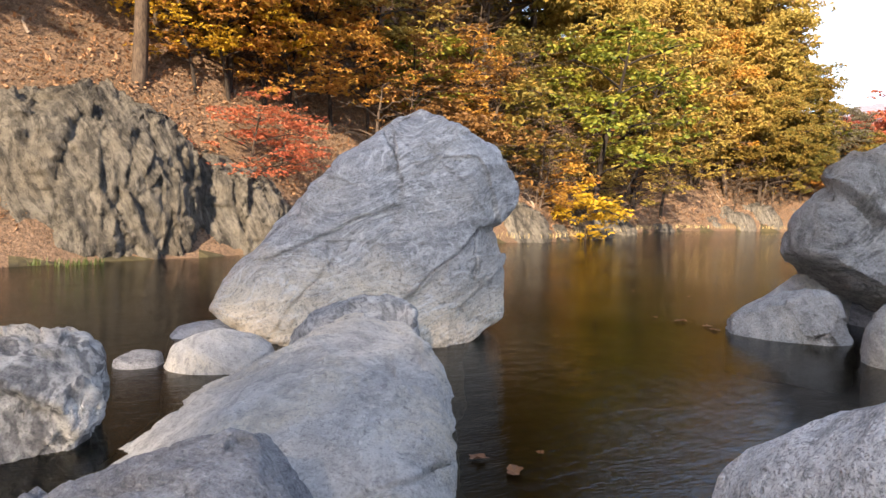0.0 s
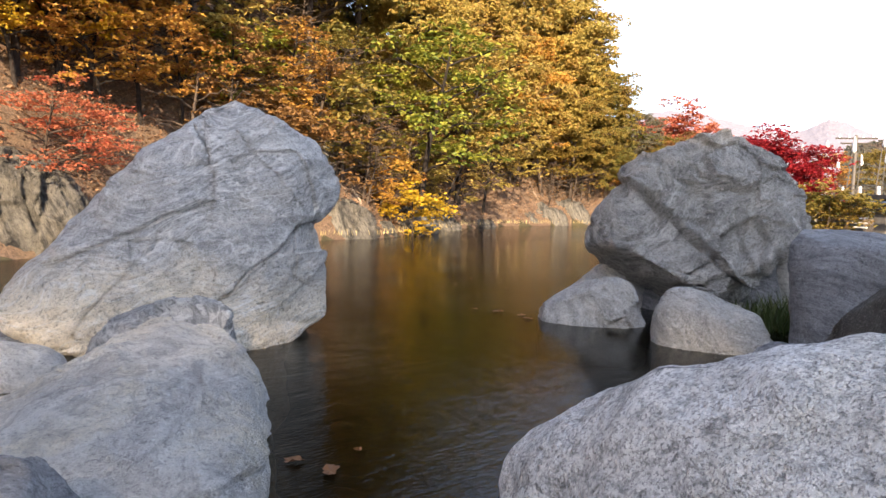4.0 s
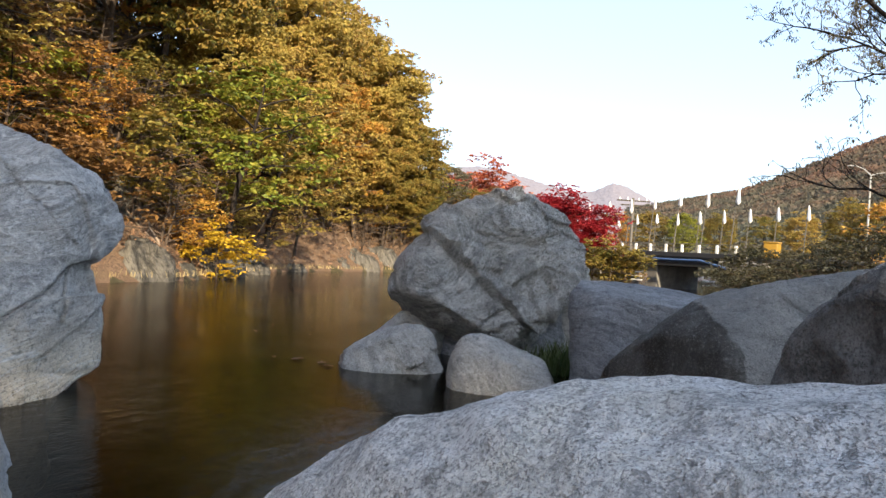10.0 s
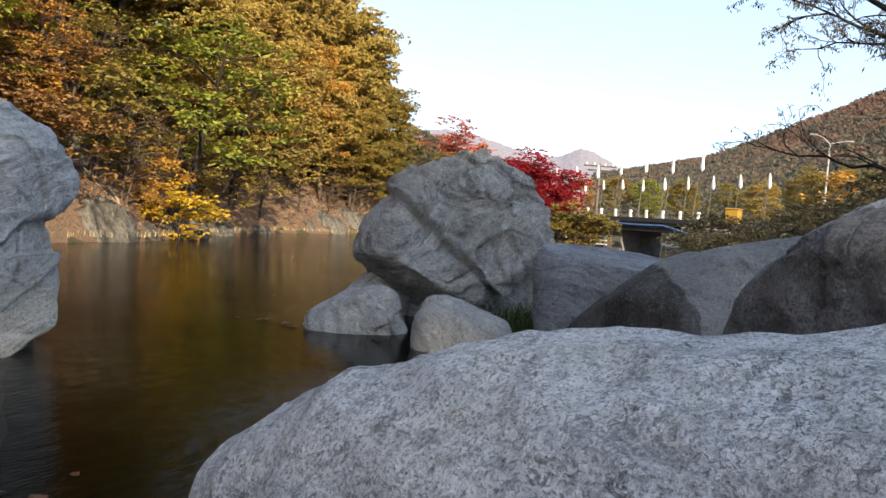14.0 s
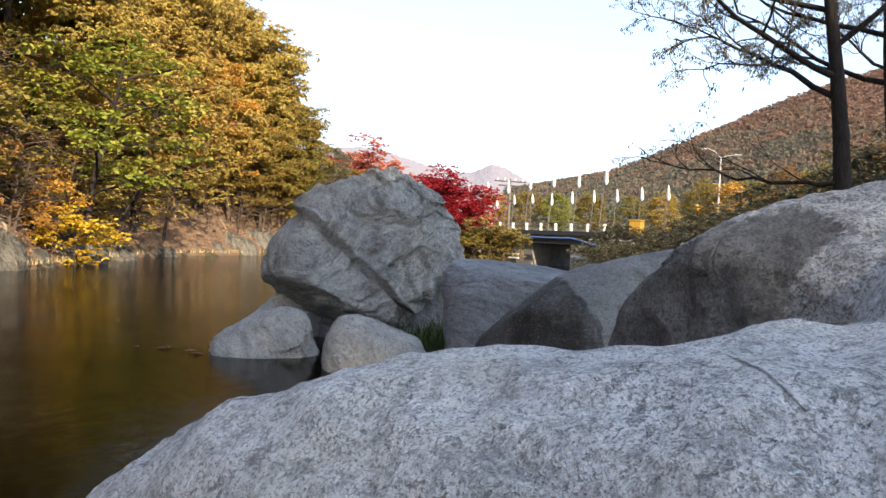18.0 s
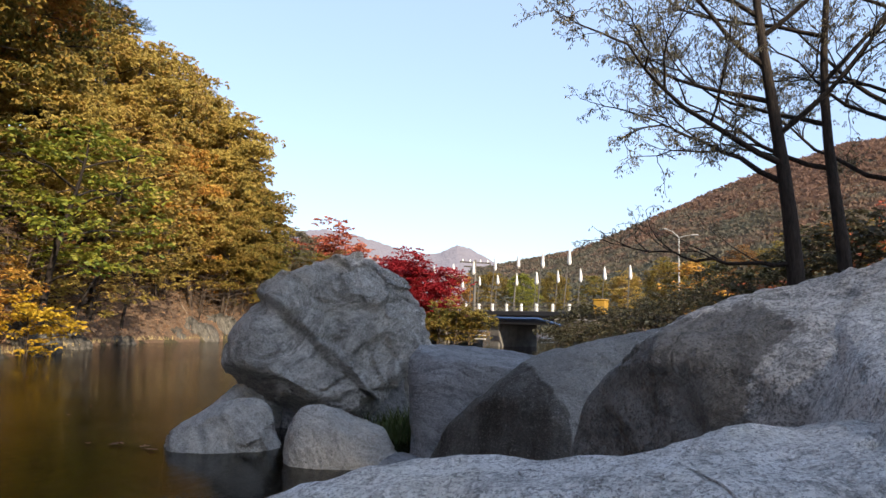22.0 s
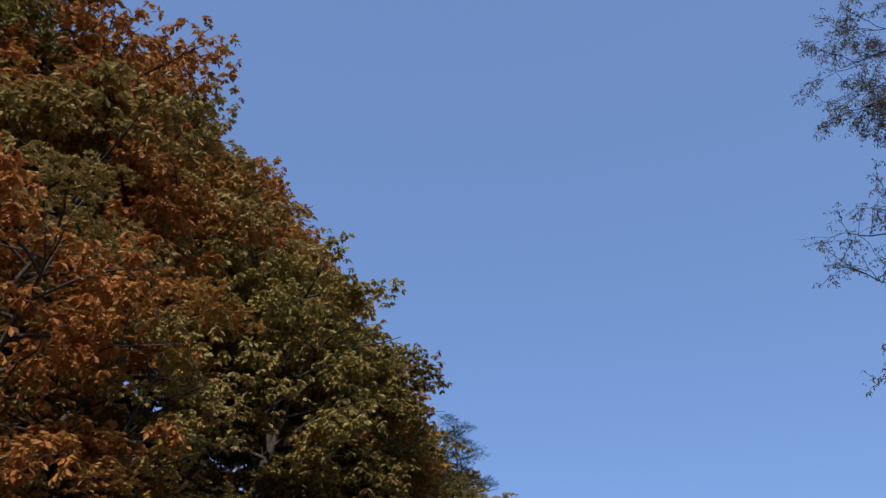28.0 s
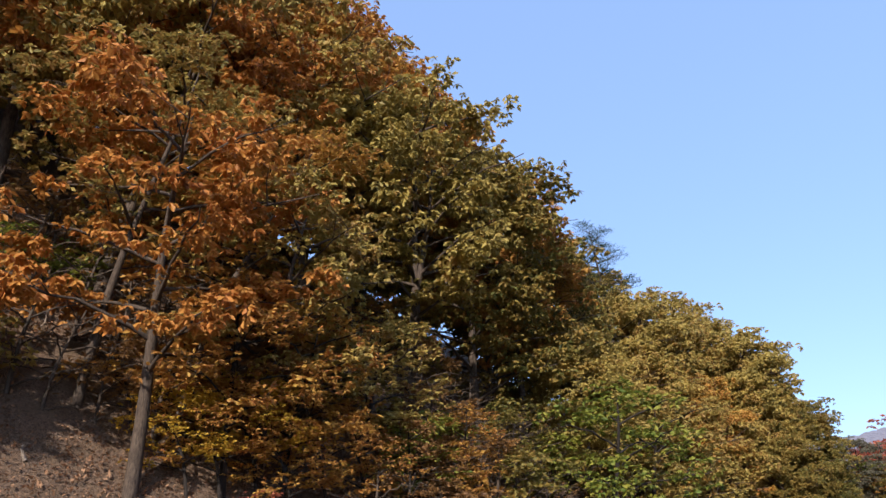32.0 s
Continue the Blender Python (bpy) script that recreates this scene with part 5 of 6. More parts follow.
for _az, _r, _sc in ((79.5, 40, 1.7), (66.5, 50, 0.8)):
    special(_az, _r, MAPLE_THIN, _az * 5, _sc, "thin rust-red tree beyond the sloping boulder", L_RED, name="red_maple", z=2.0)
for _az, _r, _sc, _lf in ((46.5, 82, 0.5, L_OLIVE), (49.0, 80, 0.45, L_GREEN), (51.5, 86, 0.5, L_OLIVE), (54.5, 78, 0.45, L_OLIVE), (57.0, 74, 0.45, L_GOLD), (44.0, 88, 0.5, L_ORANGE), (59.5, 80, 0.6, L_OLIVE), (62.5, 76, 0.62, L_OLIVE), (65.5, 70, 0.62, L_BROWN), (69, 62, 0.6, L_OLIVE), (73, 60, 0.7, L_BROWN), (77, 58, 0.7, L_OLIVE)):
    special(_az, _r, VARIANTS[int(_az) % 6], _az * 11, _sc, f"distant roadside tree with {LEAF_WORDS[_lf.name]} leaves", _lf, name="roadside_tree", z=2.2)
for _az, _r, _sc, _lf in ((52.0, 43.5, 0.85, L_THICKET), (53.0, 44.0, 0.95, L_THICKET), (54.1, 44.5, 1.0, L_THICKET), (55.2, 44.5, 0.9, L_THICKET), (56.5, 44, 0.75, L_THICKET), (58.5, 42, 0.85, L_THICKET), (60.5, 38, 0.95, L_THICKET), (62.5, 34, 1.0, L_THICKET), (64.5, 30, 1.05, L_THICKET), (66.5, 27, 1.0, L_THICKET), (70, 24, 1.15, L_THICKET), (73.5, 22, 1.2, L_THICKET), (77, 21, 1.2, L_THICKET), (81, 20, 1.3, L_THICKET), (63.5, 40, 1.3, L_ORANGE), (57, 50, 0.8, L_THICKET), (54.6, 46, 0.55, L_THICKET), (55.6, 45, 0.6, L_THICKET), (57.6, 40, 0.7, L_THICKET), (59.6, 36, 0.75, L_THICKET), (61.6, 33, 0.8, L_THICKET), (53.2, 44, 0.5, L_THICKET), (51.5, 40, 0.5, L_THICKET), (53.0, 36, 0.55, L_THICKET), (55.0, 33, 0.6, L_THICKET), (57.2, 30, 0.6, L_THICKET), (68.5, 24, 0.95, L_THICKET), (65.3, 25, 0.8, L_THICKET)):
    special(_az, _r, SHRUBS[int(_r) % 4], _az * 9, _sc, f"thick roadside shrub with {LEAF_WORDS[_lf.name]} leaves", _lf, "shrub", name="shrub", z=ground_at(*polar(_az, _r)) - 0.2)

BX0, BX1, DECK = 38.0, 43.0, 2.55  # near and far edge of the bridge and its road level


def build_bridge():
    root = new("bridge")
    root.location = (40.5, 40.0, 0)
    tagged(root, "low concrete road bridge with a dark girder over the river", "bridge")

    def b(name, x0, x1, y0, y1, z0, z1, mat, label="", bevel=0.02):
        return part(name, box_bm(((x0 + x1) / 2 - 40.5, (y0 + y1) / 2 - 40, (z0 + z1) / 2), (x1 - x0, y1 - y0, z1 - z0), 0, bevel), mat, root, label)

    b("deck", BX0, BX1, 28.4, 46, DECK - 0.30, DECK, M_CONC)
    b("kerb", BX0 - 0.12, BX0 + 0.2, 28.4, 46, DECK - 0.2, DECK + 0.12, M_DARKSTEEL, "dark edge beam")
    b("kerb", BX1 - 0.2, BX1 + 0.12, 28.4, 46, DECK - 0.2, DECK + 0.12, M_DARKSTEEL, "dark edge beam")
    for gx in (BX0 + 0.25, BX0 + 1.7, BX0 + 3.3, BX1 - 0.25):
        b("girder", gx - 0.15, gx + 0.15, 29.4, 46, DECK - 0.85, DECK - 0.30, M_DARKSTEEL, "dark steel girder")
    b("pier", BX0 + 0.3, BX1 - 0.3, 35.6, 36.6, -1.2, DECK - 0.85, M_CONC, "stained concrete pier", 0.06)
    b("pier", BX0 + 0.3, BX1 - 0.3, 41.6, 42.6, -1.2, DECK - 0.85, M_CONC, "stained concrete pier", 0.06)
    b("abutment", BX0 - 0.3, BX1 + 0.3, 26.5, 30.0, -1.2, DECK - 0.35, M_CONC, "sloping concrete abutment", 0.1)
    b("abutment", BX0 - 0.3, BX1 + 0.3, 45.0, 50.0, -1.2, DECK - 0.35, M_CONC, "", 0.1)
    y = np.linspace(29.2, 45.5, 16)
    sag = DECK - 0.40 + 0.03 * np.cos(np.linspace(0, 12, 16)) - 0.5 * np.clip((31.2 - y) / 2.0, 0, 1)
    v, f = tube(np.stack([np.full(16, BX0 - 0.32 - 40.5), y - 40, sag], 1), np.full(16, 0.09), 8)
    put("pipe", mesh_from("pipe", v, f, M_RAILBLUE), root, label="blue pipe hung along the girder")
    for k in range(12):
        yy = 28.9 + k * 1.45
        b("rail_post", BX0 - 0.02, BX0 + 0.14, yy - 0.09, yy + 0.09, DECK + 0.12, DECK + 0.66, M_WHITE, "short white post", 0.02)
    for zz in (DECK + 0.45, DECK + 0.72):
        b("rail", BX0 + 0.03, BX0 + 0.09, 28.6, 45.5, zz - 0.025, zz + 0.025, M_POLE, "thin grey rail", 0.008)
    # steel frames that stand on a ledge below the deck
    for yy in (36.9, 30.2):
        for zz in (DECK - 1.45, DECK - 1.75, DECK - 2.05):
            b("frame_bar", BX0 + 0.1, BX0 + 0.2, yy, yy + 1.2, zz - 0.05, zz + 0.05, M_WHITE, "white frame bar under the deck", 0.01)
    return root


build_bridge()


def flag(y, x, top, lean, seed):
    rng = np.random.default_rng(seed)
    root = new("flag_pole")
    root.location = (x, y, DECK)
    tagged(root, "slender leaning pole with a furled white flag on the bridge", "flag", "flags on the bridge")
    h = top - DECK
    pts = [(0, 0, 0), (0, -lean * h * 0.5, h * 0.5), (0, -lean * h, h)]
    v, f = tube(pts, [0.045, 0.035, 0.02], 6)
    put("pole", mesh_from("pole", v, f, M_POLE), root)
    n, a = 14, 9
    ln = rng.uniform(0.9, 1.15)
    t = np.linspace(0, 1, n)
    wid = np.interp(t, [0, 0.12, 0.5, 0.85, 1], [0.03, 0.08, 0.14, 0.18, 0.05]) * rng.uniform(0.85, 1.1)
    th = np.arange(a) * 2 * np.pi / a
    v = np.stack([wid[:, None] * 0.5 * np.cos(th) * (1 + 0.25 * np.sin(3 * th + t[:, None] * 5)), wid[:, None] * np.sin(th) - lean * h * (1 - t[:, None] * ln / h) - 0.05 - 0.10 * t[:, None], np.repeat((h - t * ln)[:, None], a, 1)], -1)
    nr, fc = grid_mesh(v)
    put("flag", mesh_from("flag", v.reshape(-1, 3), fc, M_CLOTH), root, label="furled white cloth")


for _k in range(7):
    flag(29.6 + _k * 2.35, BX0 + 0.3, 7.0 - 0.10 * _k, 0.09, 100 + _k)
for _k in range(10):
    flag(29.2 + _k * 2.3, BX1 + 2.5, 6.5 - 0.06 * _k, 0.05, 120 + _k)


def road():
    bm = box_bm((41.5, 4.5, DECK - 0.12), (7, 47.0, 0.24), 0, 0.03)
    me = bpy.data.meshes.new("road")
    bm.to_mesh(me)
    bm.free()
    me.materials.append(M_SEAL)
    put("road", me, label="asphalt road leading onto the bridge", category="road", kind="structure")


road()


def yellow_box():
    root = new("grit_box")
    root.location = (40.4, 28.0, DECK)
    tagged(root, "yellow roadside box with a sloping lid at the bridge end", "box")
    part("body", box_bm((0, 0, 0.5), (0.8, 0.85, 1.0), 0.3, 0.04), M_YBOX, root)
    part("lid", box_bm((0, 0, 1.04), (0.9, 0.95, 0.10), 0.3, 0.04), M_YBOX, root)
    part("label_plate", box_bm((-0.38, 0.12, 0.66), (0.03, 0.36, 0.28), 0.3, 0.005), M_DARK, root, "dark plate")


yellow_box()


def street_lamp(az, r, top, base, arm, turn, label):
    x, y = polar(az, r)
    root = new("street_lamp")
    root.location = (x, y, base)
    root.rotation_euler = (0, 0, radians(turn))
    tagged(root, label, "street lamp")
    h = top - base
    v, f = tube([(0, 0, 0), (0, 0, h * 0.5), (0, 0, h)], [0.075, 0.06, 0.045], 8)
    put("pole", mesh_from("pole", v, f, M_LAMP), root)
    for s, up in ((-1, 0.55), (1, 0.15)):
        v, f = tube([(0, 0, h), (s * arm * 0.5, 0, h + up * 0.7), (s * arm, 0, h + up)], [0.035, 0.03, 0.028], 6)
        a = put("arm", mesh_from("arm", v, f, M_LAMP), root)
        part("lamp_head", box_bm((s * (arm + 0.2), 0, h + up), (0.5, 0.2, 0.09), 0, 0.04), M_LAMP, a, "slim pale lamp head")


street_lamp(61.3, 46.3, 7.6, 2.4, 0.75, -61, "pale double-armed street lamp beyond the shrubs")
street_lamp(35.4, 95, 10.2, 2.0, 1.7, -35, "pale double-armed street lamp far down the road")


def power_pole():
    x, y = 45.3, 45.5
    root = new("power_pole")
    root.location = (x, y, 1.4)
    tagged(root, "concrete power pole with crossarms", "utility pole")
    v, f = tube([(0, 0, 0), (0, 0, 3), (0, 0, 6.2)], [0.17, 0.14, 0.11], 8)
    put("pole", mesh_from("pole", v, f, M_POLE), root)
    for zz, ln in ((5.95, 1.5), (5.55, 1.1)):
        part("crossarm", box_bm((0, 0, zz), (ln * 2, 0.12, 0.12), radians(-30), 0.01), M_DARK, root, "dark crossarm")
    for k in (-1.2, -0.5, 0.5, 1.2):
        v, f = tube([(k * 0.87, -k * 0.5, 5.95), (k * 0.87, -k * 0.5, 6.15), (k * 0.87, -k * 0.5, 6.25)], [0.05, 0.07, 0.03], 6)
        put("insulator", mesh_from("insulator", v, f, M_WHITE), root)


power_pole()


# ---- hills ----
def hill_mat(name, cols, glow=0.0):
    k = Mat(name, 0.9, 0.1)
    a = k.voronoi(0.16)
    b = k.noise(0.03, 5, 0.6)
    c = k.noise(0.5, 5, 0.7)
    r = k.math("ADD", k.math("MULTIPLY", b, 0.65), k.math("MULTIPLY", c, 0.4))
    col = k.ramp(r, [(0.3 + 0.5 * i / (len(cols) - 1), q) for i, q in enumerate(cols)])
    col = k.mix(k.ramp(a, [(0.3, 0.0), (0.9, 0.35)]), col, tuple(v * 0.6 for v in cols[0]))
    m = k.done(col, k.bump(a, 1.0, 2.0))
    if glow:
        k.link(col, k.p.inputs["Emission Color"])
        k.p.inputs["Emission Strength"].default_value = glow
    return m


M_HILL = hill_mat("wooded_hill", [(0.085, 0.09, 0.07), (0.10, 0.095, 0.07), (0.13, 0.10, 0.07), (0.17, 0.10, 0.07)])
# the far ridge's haze is put in as glow and lilac base colour
M_RIDGE = hill_mat("far_ridge_haze_glow", [(0.112, 0.108, 0.130), (0.118, 0.110, 0.126), (0.124, 0.112, 0.124)], 0.75)


def hill(name, prof, r0, r1, z0, mat, label, rough, seed, dense=1.0, kind="structure"):
    """A hill whose skyline rises by (azimuth, elevation) seen from the river."""
    az = np.linspace(prof[0][0], prof[-1][0], int(260 * dense))
    el = np.interp(az, [p[0] for p in prof], [p[1] for p in prof])
    n = int(70 * dense)
    t = np.linspace(0, 1, n)
    r = r0 + (r1 - r0) * t
    v = np.empty((n, len(az), 3))
    for j, (a, e) in enumerate(zip(az, el)):
        top = r1 * math.tan(radians(e)) + 1.6
        for i in range(n):
            x, y = r[i] * math.sin(radians(a)), r[i] * math.cos(radians(a))
            p = Vector((x, y, seed * 10.0))
            bump = rough * (noise.fractal(p * (0.9 / rough / 4), 0.8, 2.1, 4) + 0.55 * abs(noise.noise(p * (1.0 / rough))))
            v[i, j] = (x, y, z0 + (top - z0) * (t[i] ** 1.15) + bump * min(1, t[i] * 4))
    a = len(az)
    i, j = np.meshgrid(np.arange(n - 1), np.arange(a - 1), indexing="ij")
    f = np.stack([i * a + j, i * a + j + 1, (i + 1) * a + j + 1, (i + 1) * a + j], -1).reshape(-1, 4)
    put(name, mesh_from(name, v.reshape(-1, 3), f, mat), label=label, category="hill", kind=kind)


hill("hill_east", [(44.5, 4.4), (47, 4.9), (52.7, 6.1), (56, 7.4), (58, 8.3), (61.7, 9.9), (65, 11.4), (68, 12.4), (73, 13.8), (78, 14.1), (90, 14), (110, 12)], 110, 290, 1.0, M_HILL,
     "wooded hill in brown, orange and green autumn colours", 0.9, 3, 2.0)
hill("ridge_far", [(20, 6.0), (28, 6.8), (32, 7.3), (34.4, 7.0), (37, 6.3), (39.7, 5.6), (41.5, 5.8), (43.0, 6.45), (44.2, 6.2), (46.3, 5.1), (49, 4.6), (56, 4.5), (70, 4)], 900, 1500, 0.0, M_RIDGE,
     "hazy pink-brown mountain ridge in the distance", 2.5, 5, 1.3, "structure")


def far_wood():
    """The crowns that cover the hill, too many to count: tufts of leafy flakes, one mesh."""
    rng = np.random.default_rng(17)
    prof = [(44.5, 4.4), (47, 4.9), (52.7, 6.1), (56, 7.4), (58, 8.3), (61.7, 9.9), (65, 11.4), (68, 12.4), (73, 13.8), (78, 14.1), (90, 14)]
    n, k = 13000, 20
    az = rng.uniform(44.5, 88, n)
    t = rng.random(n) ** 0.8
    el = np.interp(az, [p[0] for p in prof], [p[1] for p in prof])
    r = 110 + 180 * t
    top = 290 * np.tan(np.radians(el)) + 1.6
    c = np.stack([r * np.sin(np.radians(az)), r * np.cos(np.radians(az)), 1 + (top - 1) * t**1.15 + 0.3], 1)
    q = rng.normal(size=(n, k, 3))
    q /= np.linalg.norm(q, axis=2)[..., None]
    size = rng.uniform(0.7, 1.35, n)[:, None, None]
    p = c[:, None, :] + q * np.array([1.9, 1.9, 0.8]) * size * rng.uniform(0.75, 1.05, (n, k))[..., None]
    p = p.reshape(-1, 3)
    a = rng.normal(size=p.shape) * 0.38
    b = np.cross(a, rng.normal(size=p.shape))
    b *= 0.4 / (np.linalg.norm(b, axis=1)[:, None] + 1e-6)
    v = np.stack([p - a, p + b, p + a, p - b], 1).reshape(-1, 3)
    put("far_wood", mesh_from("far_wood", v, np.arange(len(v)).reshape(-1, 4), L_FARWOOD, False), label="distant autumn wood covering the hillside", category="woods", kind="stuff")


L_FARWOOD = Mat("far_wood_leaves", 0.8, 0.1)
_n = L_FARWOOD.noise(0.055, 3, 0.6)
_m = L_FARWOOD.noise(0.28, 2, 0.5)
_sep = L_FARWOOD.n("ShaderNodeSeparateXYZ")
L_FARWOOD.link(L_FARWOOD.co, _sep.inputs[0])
# leaf colour by height: rust near the top, haze greyed into the low slope
_haze_tone = L_FARWOOD.math("ADD", L_FARWOOD.math("MULTIPLY", _n, 0.55), L_FARWOOD.math("ADD", L_FARWOOD.math("MULTIPLY", _m, 0.35), L_FARWOOD.math("MULTIPLY", _sep.outputs[2], 0.0042)))
_col = L_FARWOOD.ramp(_haze_tone, [(0.42, (0.105, 0.108, 0.085)), (0.50, (0.13, 0.12, 0.09)), (0.58, (0.155, 0.125, 0.095)), (0.66, (0.20, 0.125, 0.09)), (0.78, (0.21, 0.13, 0.10))])
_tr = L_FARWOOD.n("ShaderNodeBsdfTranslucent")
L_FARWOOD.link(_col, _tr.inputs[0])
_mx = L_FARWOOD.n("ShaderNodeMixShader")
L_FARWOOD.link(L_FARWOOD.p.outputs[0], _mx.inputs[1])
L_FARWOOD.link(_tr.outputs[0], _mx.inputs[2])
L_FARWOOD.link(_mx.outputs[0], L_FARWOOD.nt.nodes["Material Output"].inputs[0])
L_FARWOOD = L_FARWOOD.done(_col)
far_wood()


# ---- locust trees on the right bank ----
def locust(x, y, h, seed, limbs, label, spread=4.3, r0=0.15, leafy=1.0, low=0.22, lean=0.03):
    """An open locust tree: dark trunk, crooked limbs, twigs hung with small drooping leaflets."""
    rng = np.random.default_rng(seed)
    a = math.atan2(x, y)
    left = np.array([-math.cos(a), math.sin(a), 0])
    away = np.array([math.sin(a), math.cos(a), 0])
    root = new("locust_tree")
    root.location = (x, y, ground_at(x, y, 0.3))
    tagged(root, label, "tree")
    t = np.linspace(0, 1, 16)
    spine = np.stack([left[k] * (lean * h * t + 0.22 * np.sin(t * 8 + seed) * np.sqrt(t)) + away[k] * 0.1 * np.sin(t * 4) for k in range(3)], 1)
    spine[:, 2] = t * h
    wood = [tube(spine, r0 * (1 - t) ** 1.7 + 0.015, 10)]
    sprays = []

    def grow(p, d, ln, rad, depth):
        n = 8 if depth == 0 else 6
        pts = [np.array(p)]
        dd = d / np.linalg.norm(d)
        for _ in range(n - 1):
            dd = dd + rng.normal(size=3) * (0.13 if depth == 0 else 0.2) + np.array([0, 0, 0.03])
            dd /= np.linalg.norm(dd)
            pts.append(pts[-1] + dd * ln / (n - 1))
        wood.append(tube(pts, np.linspace(rad, max(0.004, rad * 0.3), n), (6, 4, 3, 3)[depth]))
        if depth < 3:
            for k in range(2, n):
                for _ in range((1, 2 if ln > 0.8 else 1, 1)[depth]):
                    nd = dd * 0.8 + rng.normal(size=3) * np.array([0.55, 0.55, 0.35])
                    grow(pts[k], nd, ln * rng.uniform(0.3, 0.5), rad * 0.42, depth + 1)
        if depth >= 2:
            for k in range(n - 3, n):
                if rng.random() < 0.75 * leafy:
                    sprays.append(leaves(pts[k] + np.array([0, 0, -0.05]), (0.09, 0.09, 0.12), 4, 0.075, rng, 1.6, 0.28, 2))

    for i in range(limbs):
        u = low + (0.96 - low) * (i + rng.random() * 0.6) / limbs
        p0 = np.array([np.interp(u, t, spine[:, k]) for k in range(3)])
        s = (1, 1, -0.9)[i % 3]
        d = left * s * rng.uniform(0.8, 1.1) + away * rng.uniform(-0.5, 0.5) + np.array([0, 0, 0.3 + 0.6 * u])
        grow(p0, d, spread * (1.1 - 0.55 * u) * rng.uniform(0.85, 1.1), 0.055 * (1.25 - u), 0)
    if low < 0.25:
        s = np.linspace(0, 1, 15)
        kink = np.cumsum(rng.normal(size=(15, 3)) * np.array([0.035, 0.035, 0.05]), 0)
        arm = spine[2] + left * (3.1 * s)[:, None] + np.stack([0 * s, 0 * s, 0.10 * np.sin(s * 2.6) - 0.28 * s**2 + 0.5 * np.clip(s - 0.7, 0, 1)], 1) + kink
        wood.append(tube(arm, 0.036 * (1 - s) + 0.008, 6))
        for k in (3, 5, 6, 8, 9, 11, 12, 14):
            grow(arm[k], left * 0.6 + away * rng.normal() * 0.4 + np.array([0, 0, rng.uniform(-0.1, 0.6)]), rng.uniform(0.6, 1.1), 0.015, 2)
    v, f = merge(wood)
    put("trunk", mesh_from("trunk", v, f, M_BARK_DARK), root)
    cv, cf = merge(sprays)
    put("crown", mesh_from("crown", cv, cf, L_LOCUST, False), root, label="thin drooping grey-green foliage")


locust(11.66, 4.17, 13.5, 205, 20, "bare-limbed locust tree with thin dull foliage on the bank", 3.9, lean=0.06)
locust(12.45, 3.7, 11.5, 206, 9, "forked dark locust tree with thin dull foliage on the bank", 3.4, 0.13, 0.8, 0.2501)
locust(14.5, 3.4, 11.0, 207, 7, "slim dark locust tree behind the sloping boulder", 3.0, 0.075, 0.7, 0.26)
locust(13.4, 2.5, 11.0, 208, 7, "slim dark locust tree behind the sloping boulder", 3.0, 0.08, 0.7, 0.26)


# ---- litter, grass and floating leaves ----
L_LITTER = leaf_mat("fallen_leaves", [(0.16, 0.08, 0.04), (0.27, 0.14, 0.075), (0.36, 0.21, 0.12), (0.21, 0.10, 0.05), (0.12, 0.065, 0.04)], 0.1)
L_DRYGRASS = leaf_mat("dry_grass", [(0.30, 0.22, 0.10), (0.42, 0.32, 0.15), (0.50, 0.40, 0.20), (0.24, 0.20, 0.08)], 0.25)
L_GRASS = leaf_mat("green_grass", [(0.03, 0.05, 0.018), (0.06, 0.085, 0.025), (0.11, 0.11, 0.04)], 0.25)


def litter():
    """Fallen leaves lying on the slope, one mesh."""
    rng = np.random.default_rng(11)
    n = 80000
    s, d = np.where(rng.random(n) < 0.35, rng.uniform(66, 88, n), rng.uniform(66, 128, n)), 0.5 + 11 * rng.random(n) ** 1.2
    base = np.stack([np.interp(s, SEG, LEFT_BANK[:, 0]), np.interp(s, SEG, LEFT_BANK[:, 1])], 1)
    nxt = np.stack([np.interp(s + 2, SEG, LEFT_BANK[:, 0]), np.interp(s + 2, SEG, LEFT_BANK[:, 1])], 1)
    t = nxt - base
    t /= np.linalg.norm(t, axis=1)[:, None]
    p = base + np.stack([-t[:, 1], t[:, 0]], 1) * d[:, None]
    z = height(p[:, 0], p[:, 1]) + 0.06 + 0.12 * rng.random(n)
    a = rng.uniform(0, 2 * np.pi, n)
    ln = rng.uniform(0.025, 0.07, n)
    ax = np.stack([np.cos(a), np.sin(a), rng.normal(size=n) * 0.5], 1) * ln[:, None]
    sd = np.stack([-np.sin(a), np.cos(a), rng.normal(size=n) * 0.5], 1) * (ln * 0.5)[:, None]
    c = np.stack([p[:, 0], p[:, 1], z], 1)
    v = np.stack([c - ax, c + sd, c + ax, c - sd], 1).reshape(-1, 3)
    put("leaf_litter", mesh_from("leaf_litter", v, np.arange(4 * n).reshape(-1, 4), L_LITTER, False), label="fallen brown and orange leaves covering the slope", category="leaves", kind="stuff")


litter()


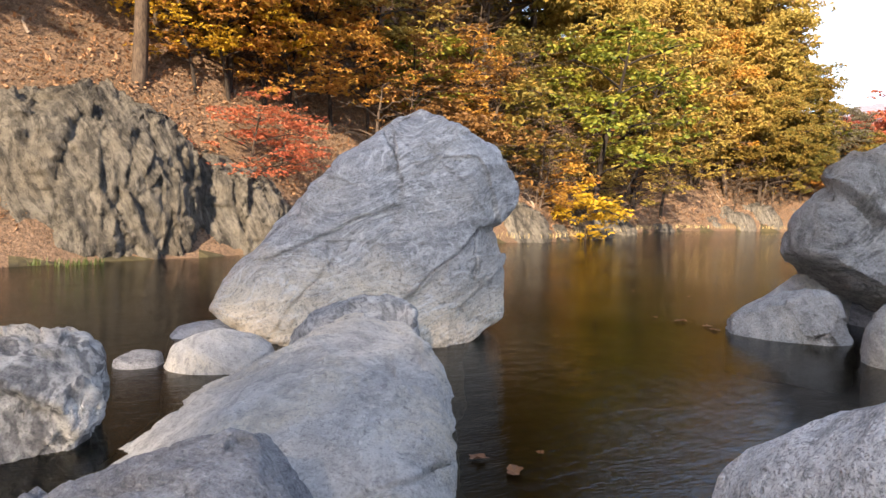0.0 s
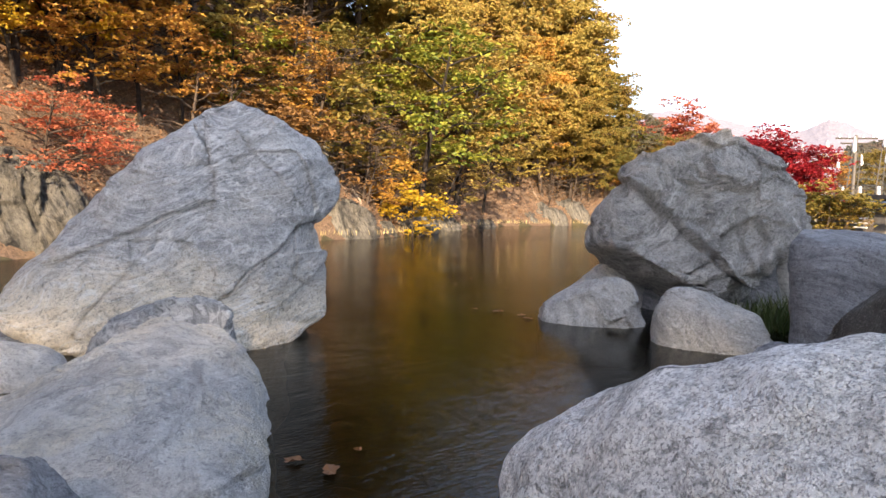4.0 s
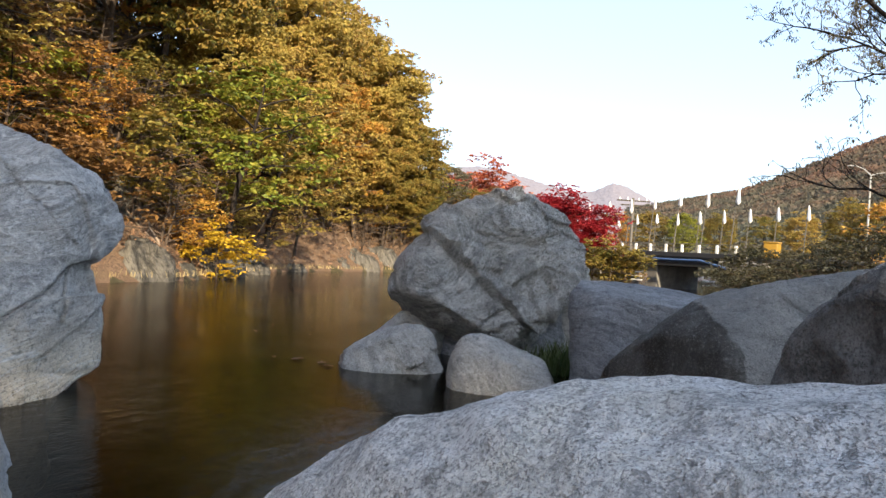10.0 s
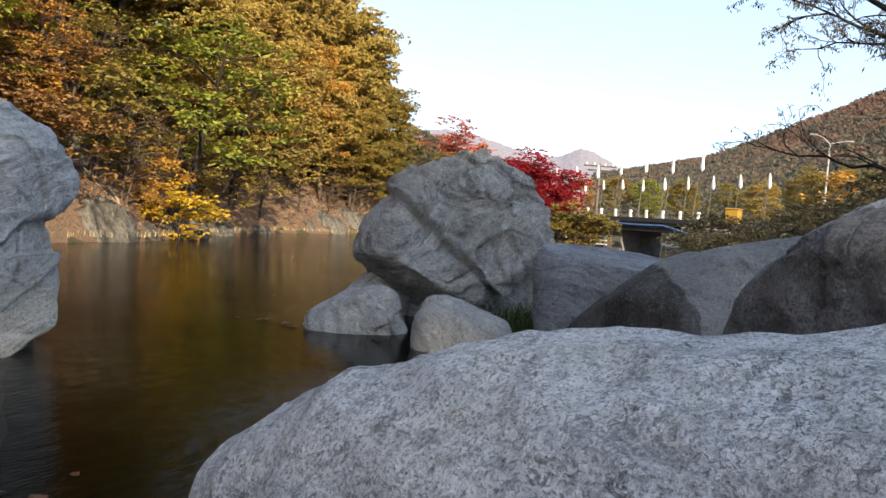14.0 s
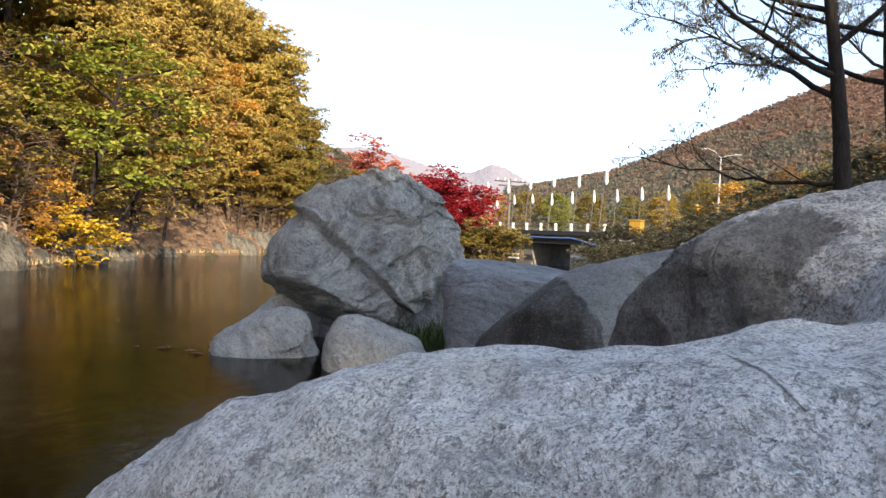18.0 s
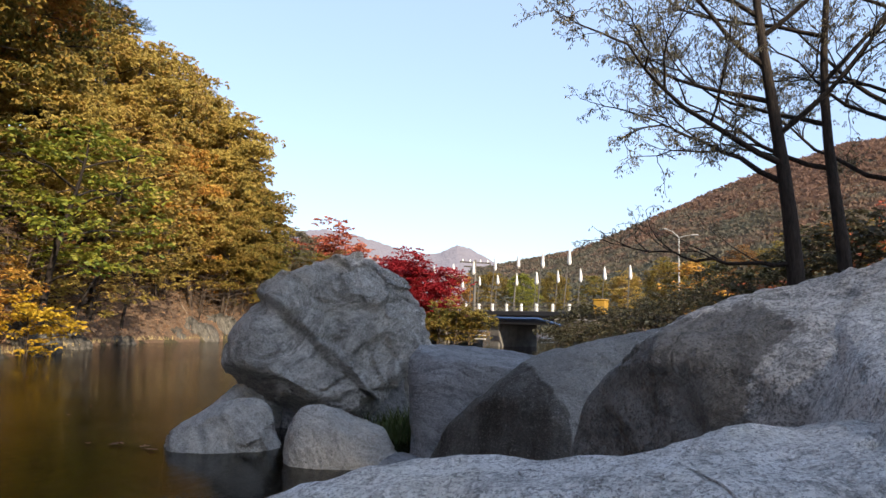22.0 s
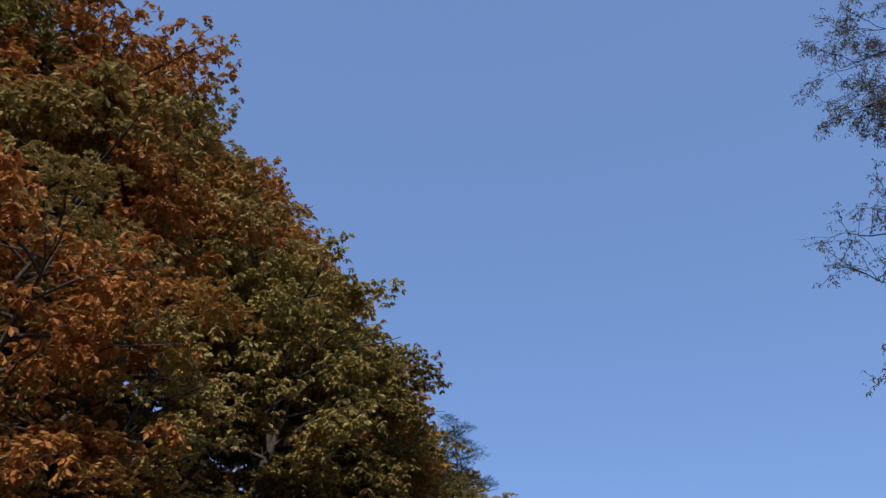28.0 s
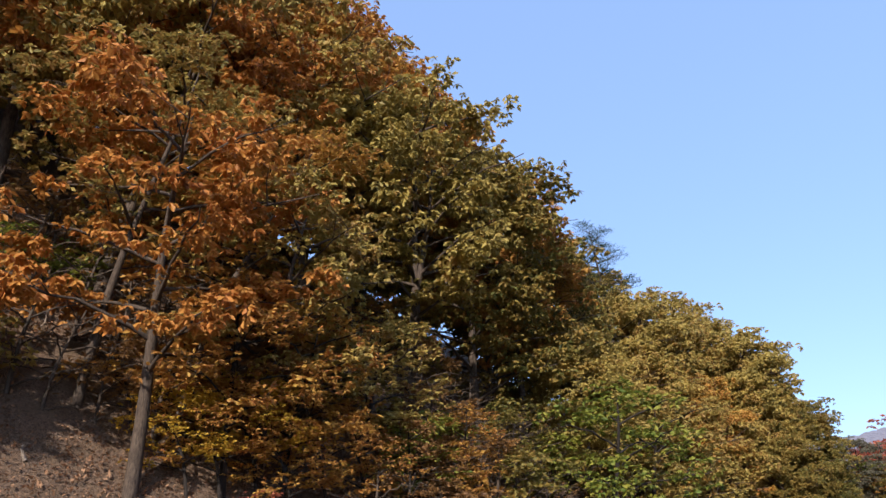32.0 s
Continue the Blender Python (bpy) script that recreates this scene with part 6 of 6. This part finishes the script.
def fallen_branch(s0, d0, ln, rz, seed):
    """One bare forked branch lying on the slope."""
    rng = np.random.default_rng(seed)
    x, y, _ = on_bank(s0, d0)
    t = np.linspace(0, 1, 8)
    px, py = x + math.cos(rz) * ln * (t - 0.5), y + math.sin(rz) * ln * (t - 0.5)
    bend = np.cumsum(rng.normal(size=(8, 3)) * 0.06, 0)
    pts = np.stack([px, py, height(px, py) + 0.10 + 0.06 * t], 1) + bend * np.array([1, 1, 0.3])
    chunks = [tube(pts, 0.04 * (1 - t) + 0.012, 6)]
    for k in (3, 4, 5, 6):
        q = pts[k] + np.array([math.cos(rz + rng.normal()) * 0.3, math.sin(rz + rng.normal()) * 0.3, rng.uniform(0.1, 0.45)]) * ln * 0.5
        chunks.append(tube([pts[k], (pts[k] + q) / 2 + rng.normal(size=3) * 0.05, q], [0.016, 0.011, 0.005], 5))
    v, f = merge(chunks)
    put("fallen_branch", mesh_from("fallen_branch", v, f, (M_BARK, M_BARK_PALE)[seed % 2]), None, (0, 0, 0), 0, "bare forked branch lying on the leaf litter", "branch", "fallen branches on the steep bank")


_rng = np.random.default_rng(29)
for _k in range(46):
    _s = _rng.uniform(70, 116)
    fallen_branch(_s, _rng.uniform(4.4, 9.0) if _s < 85 else _rng.uniform(1.0, 6.0), _rng.uniform(1.0, 2.6), _rng.uniform(0, 6.28), 400 + _k)


def grass(name, spots, count, h, mat, label, seed):
    """Bent blades round the given spots (x, y, z, spread), one mesh."""
    rng = np.random.default_rng(seed)
    vs = []
    for x, y, z, sp in spots:
        for _ in range(count):
            px, py = x + rng.normal() * sp, y + rng.normal() * sp
            a, k, w = rng.uniform(0, 6.28), h * rng.uniform(0.5, 1.2), 0.008 + 0.006 * rng.random()
            ox, oy = math.cos(a) * k * 0.5, math.sin(a) * k * 0.5
            sx, sy = -math.sin(a) * w, math.cos(a) * w
            vs += [(px - sx, py - sy, z), (px + sx, py + sy, z), (px + ox * 0.4 + sx * 0.7, py + oy * 0.4 + sy * 0.7, z + k * 0.65), (px + ox * 0.4 - sx * 0.7, py + oy * 0.4 - sy * 0.7, z + k * 0.65)]
            vs += [(px + ox * 0.4 - sx * 0.7, py + oy * 0.4 - sy * 0.7, z + k * 0.65), (px + ox * 0.4 + sx * 0.7, py + oy * 0.4 + sy * 0.7, z + k * 0.65), (px + ox + sx * 0.1, py + oy + sy * 0.1, z + k), (px + ox - sx * 0.1, py + oy - sy * 0.1, z + k)]
    v = np.array(vs)
    put(name, mesh_from(name, v, np.arange(len(v)).reshape(-1, 4), mat, False), label=label, category="grass", kind="stuff")


def bank_spots(s0, s1, n, d, z, sp, seed):
    rng = np.random.default_rng(seed)
    return [(*on_bank(rng.uniform(s0, s1), d * rng.uniform(0.3, 1.6))[:2], z, sp) for _ in range(n)]


grass("dry_grass", bank_spots(89, 126, 300, 0.9, 0.16, 0.35, 1), 14, 0.22, L_DRYGRASS, "dry straw-coloured grass along the water's edge", 2)
grass("cliff_grass", [(-7.25, 13.0, 0.0, 0.12), (-7.0, 13.2, 0.0, 0.10), (-6.8, 13.4, 0.0, 0.08), (-7.6, 12.7, 0.02, 0.06)], 26, 0.15, L_GRASS, "yellow-green grass tuft at the foot of the cliff", 3)
grass("bank_grass", [(*polar(39.6 + 0.35 * k, 10.0 + 0.3 * (k % 3)), -0.05, 0.22) for k in range(9)], 70, 0.4, L_GRASS, "green grass in the gap beside the leaning boulder", 4)


def floating_leaf(x, y, size, rz, mat, seed):
    """One curled dry leaf with lobed edge, afloat."""
    rng = np.random.default_rng(seed)
    n = 14
    th = np.arange(n) * 2 * np.pi / n
    r = size * (0.55 + 0.45 * np.abs(np.cos(th * 2.5))) * np.where(np.abs(th - np.pi) < 0.3, 1.2, 1)
    bm = bmesh.new()
    c = bm.verts.new((0, 0, 0.006))
    rim = [bm.verts.new((r[i] * math.cos(th[i]), 0.6 * r[i] * math.sin(th[i]), 0.006 + 0.022 * abs(math.sin(th[i])) * rng.random() + 0.01 * rng.random())) for i in range(n)]
    for i in range(n):
        bm.faces.new((c, rim[i], rim[(i + 1) % n]))
    bmesh.ops.solidify(bm, geom=bm.faces[:], thickness=0.002)
    me = bpy.data.meshes.new("floating_leaf")
    bm.to_mesh(me)
    bm.free()
    me.materials.append(mat)
    put("floating_leaf", me, None, (x, y, 0.004), rz, "curled dry brown leaf floating on the water", "leaf", "floating leaves")


FLOATS = [(0.26, 4.04, 0.07), (0.46, 3.86, 0.09), (0.65, 4.15, 0.03), (3.18, 9.08, 0.07), (3.46, 8.53, 0.10), (3.46, 8.76, 0.08), (3.37, 11.95, 0.06), (3.91, 12.79, 0.03), (5.03, 18.16, 0.06), (4.08, 18.79, 0.07), (4.19, 11.48, 0.04), (2.95, 9.29, 0.06), (3.23, 9.08, 0.10)]
for _k, (_x, _y, _s) in enumerate(FLOATS):
    floating_leaf(_x, _y, _s, _k * 1.3, L_LITTER, 300 + _k)
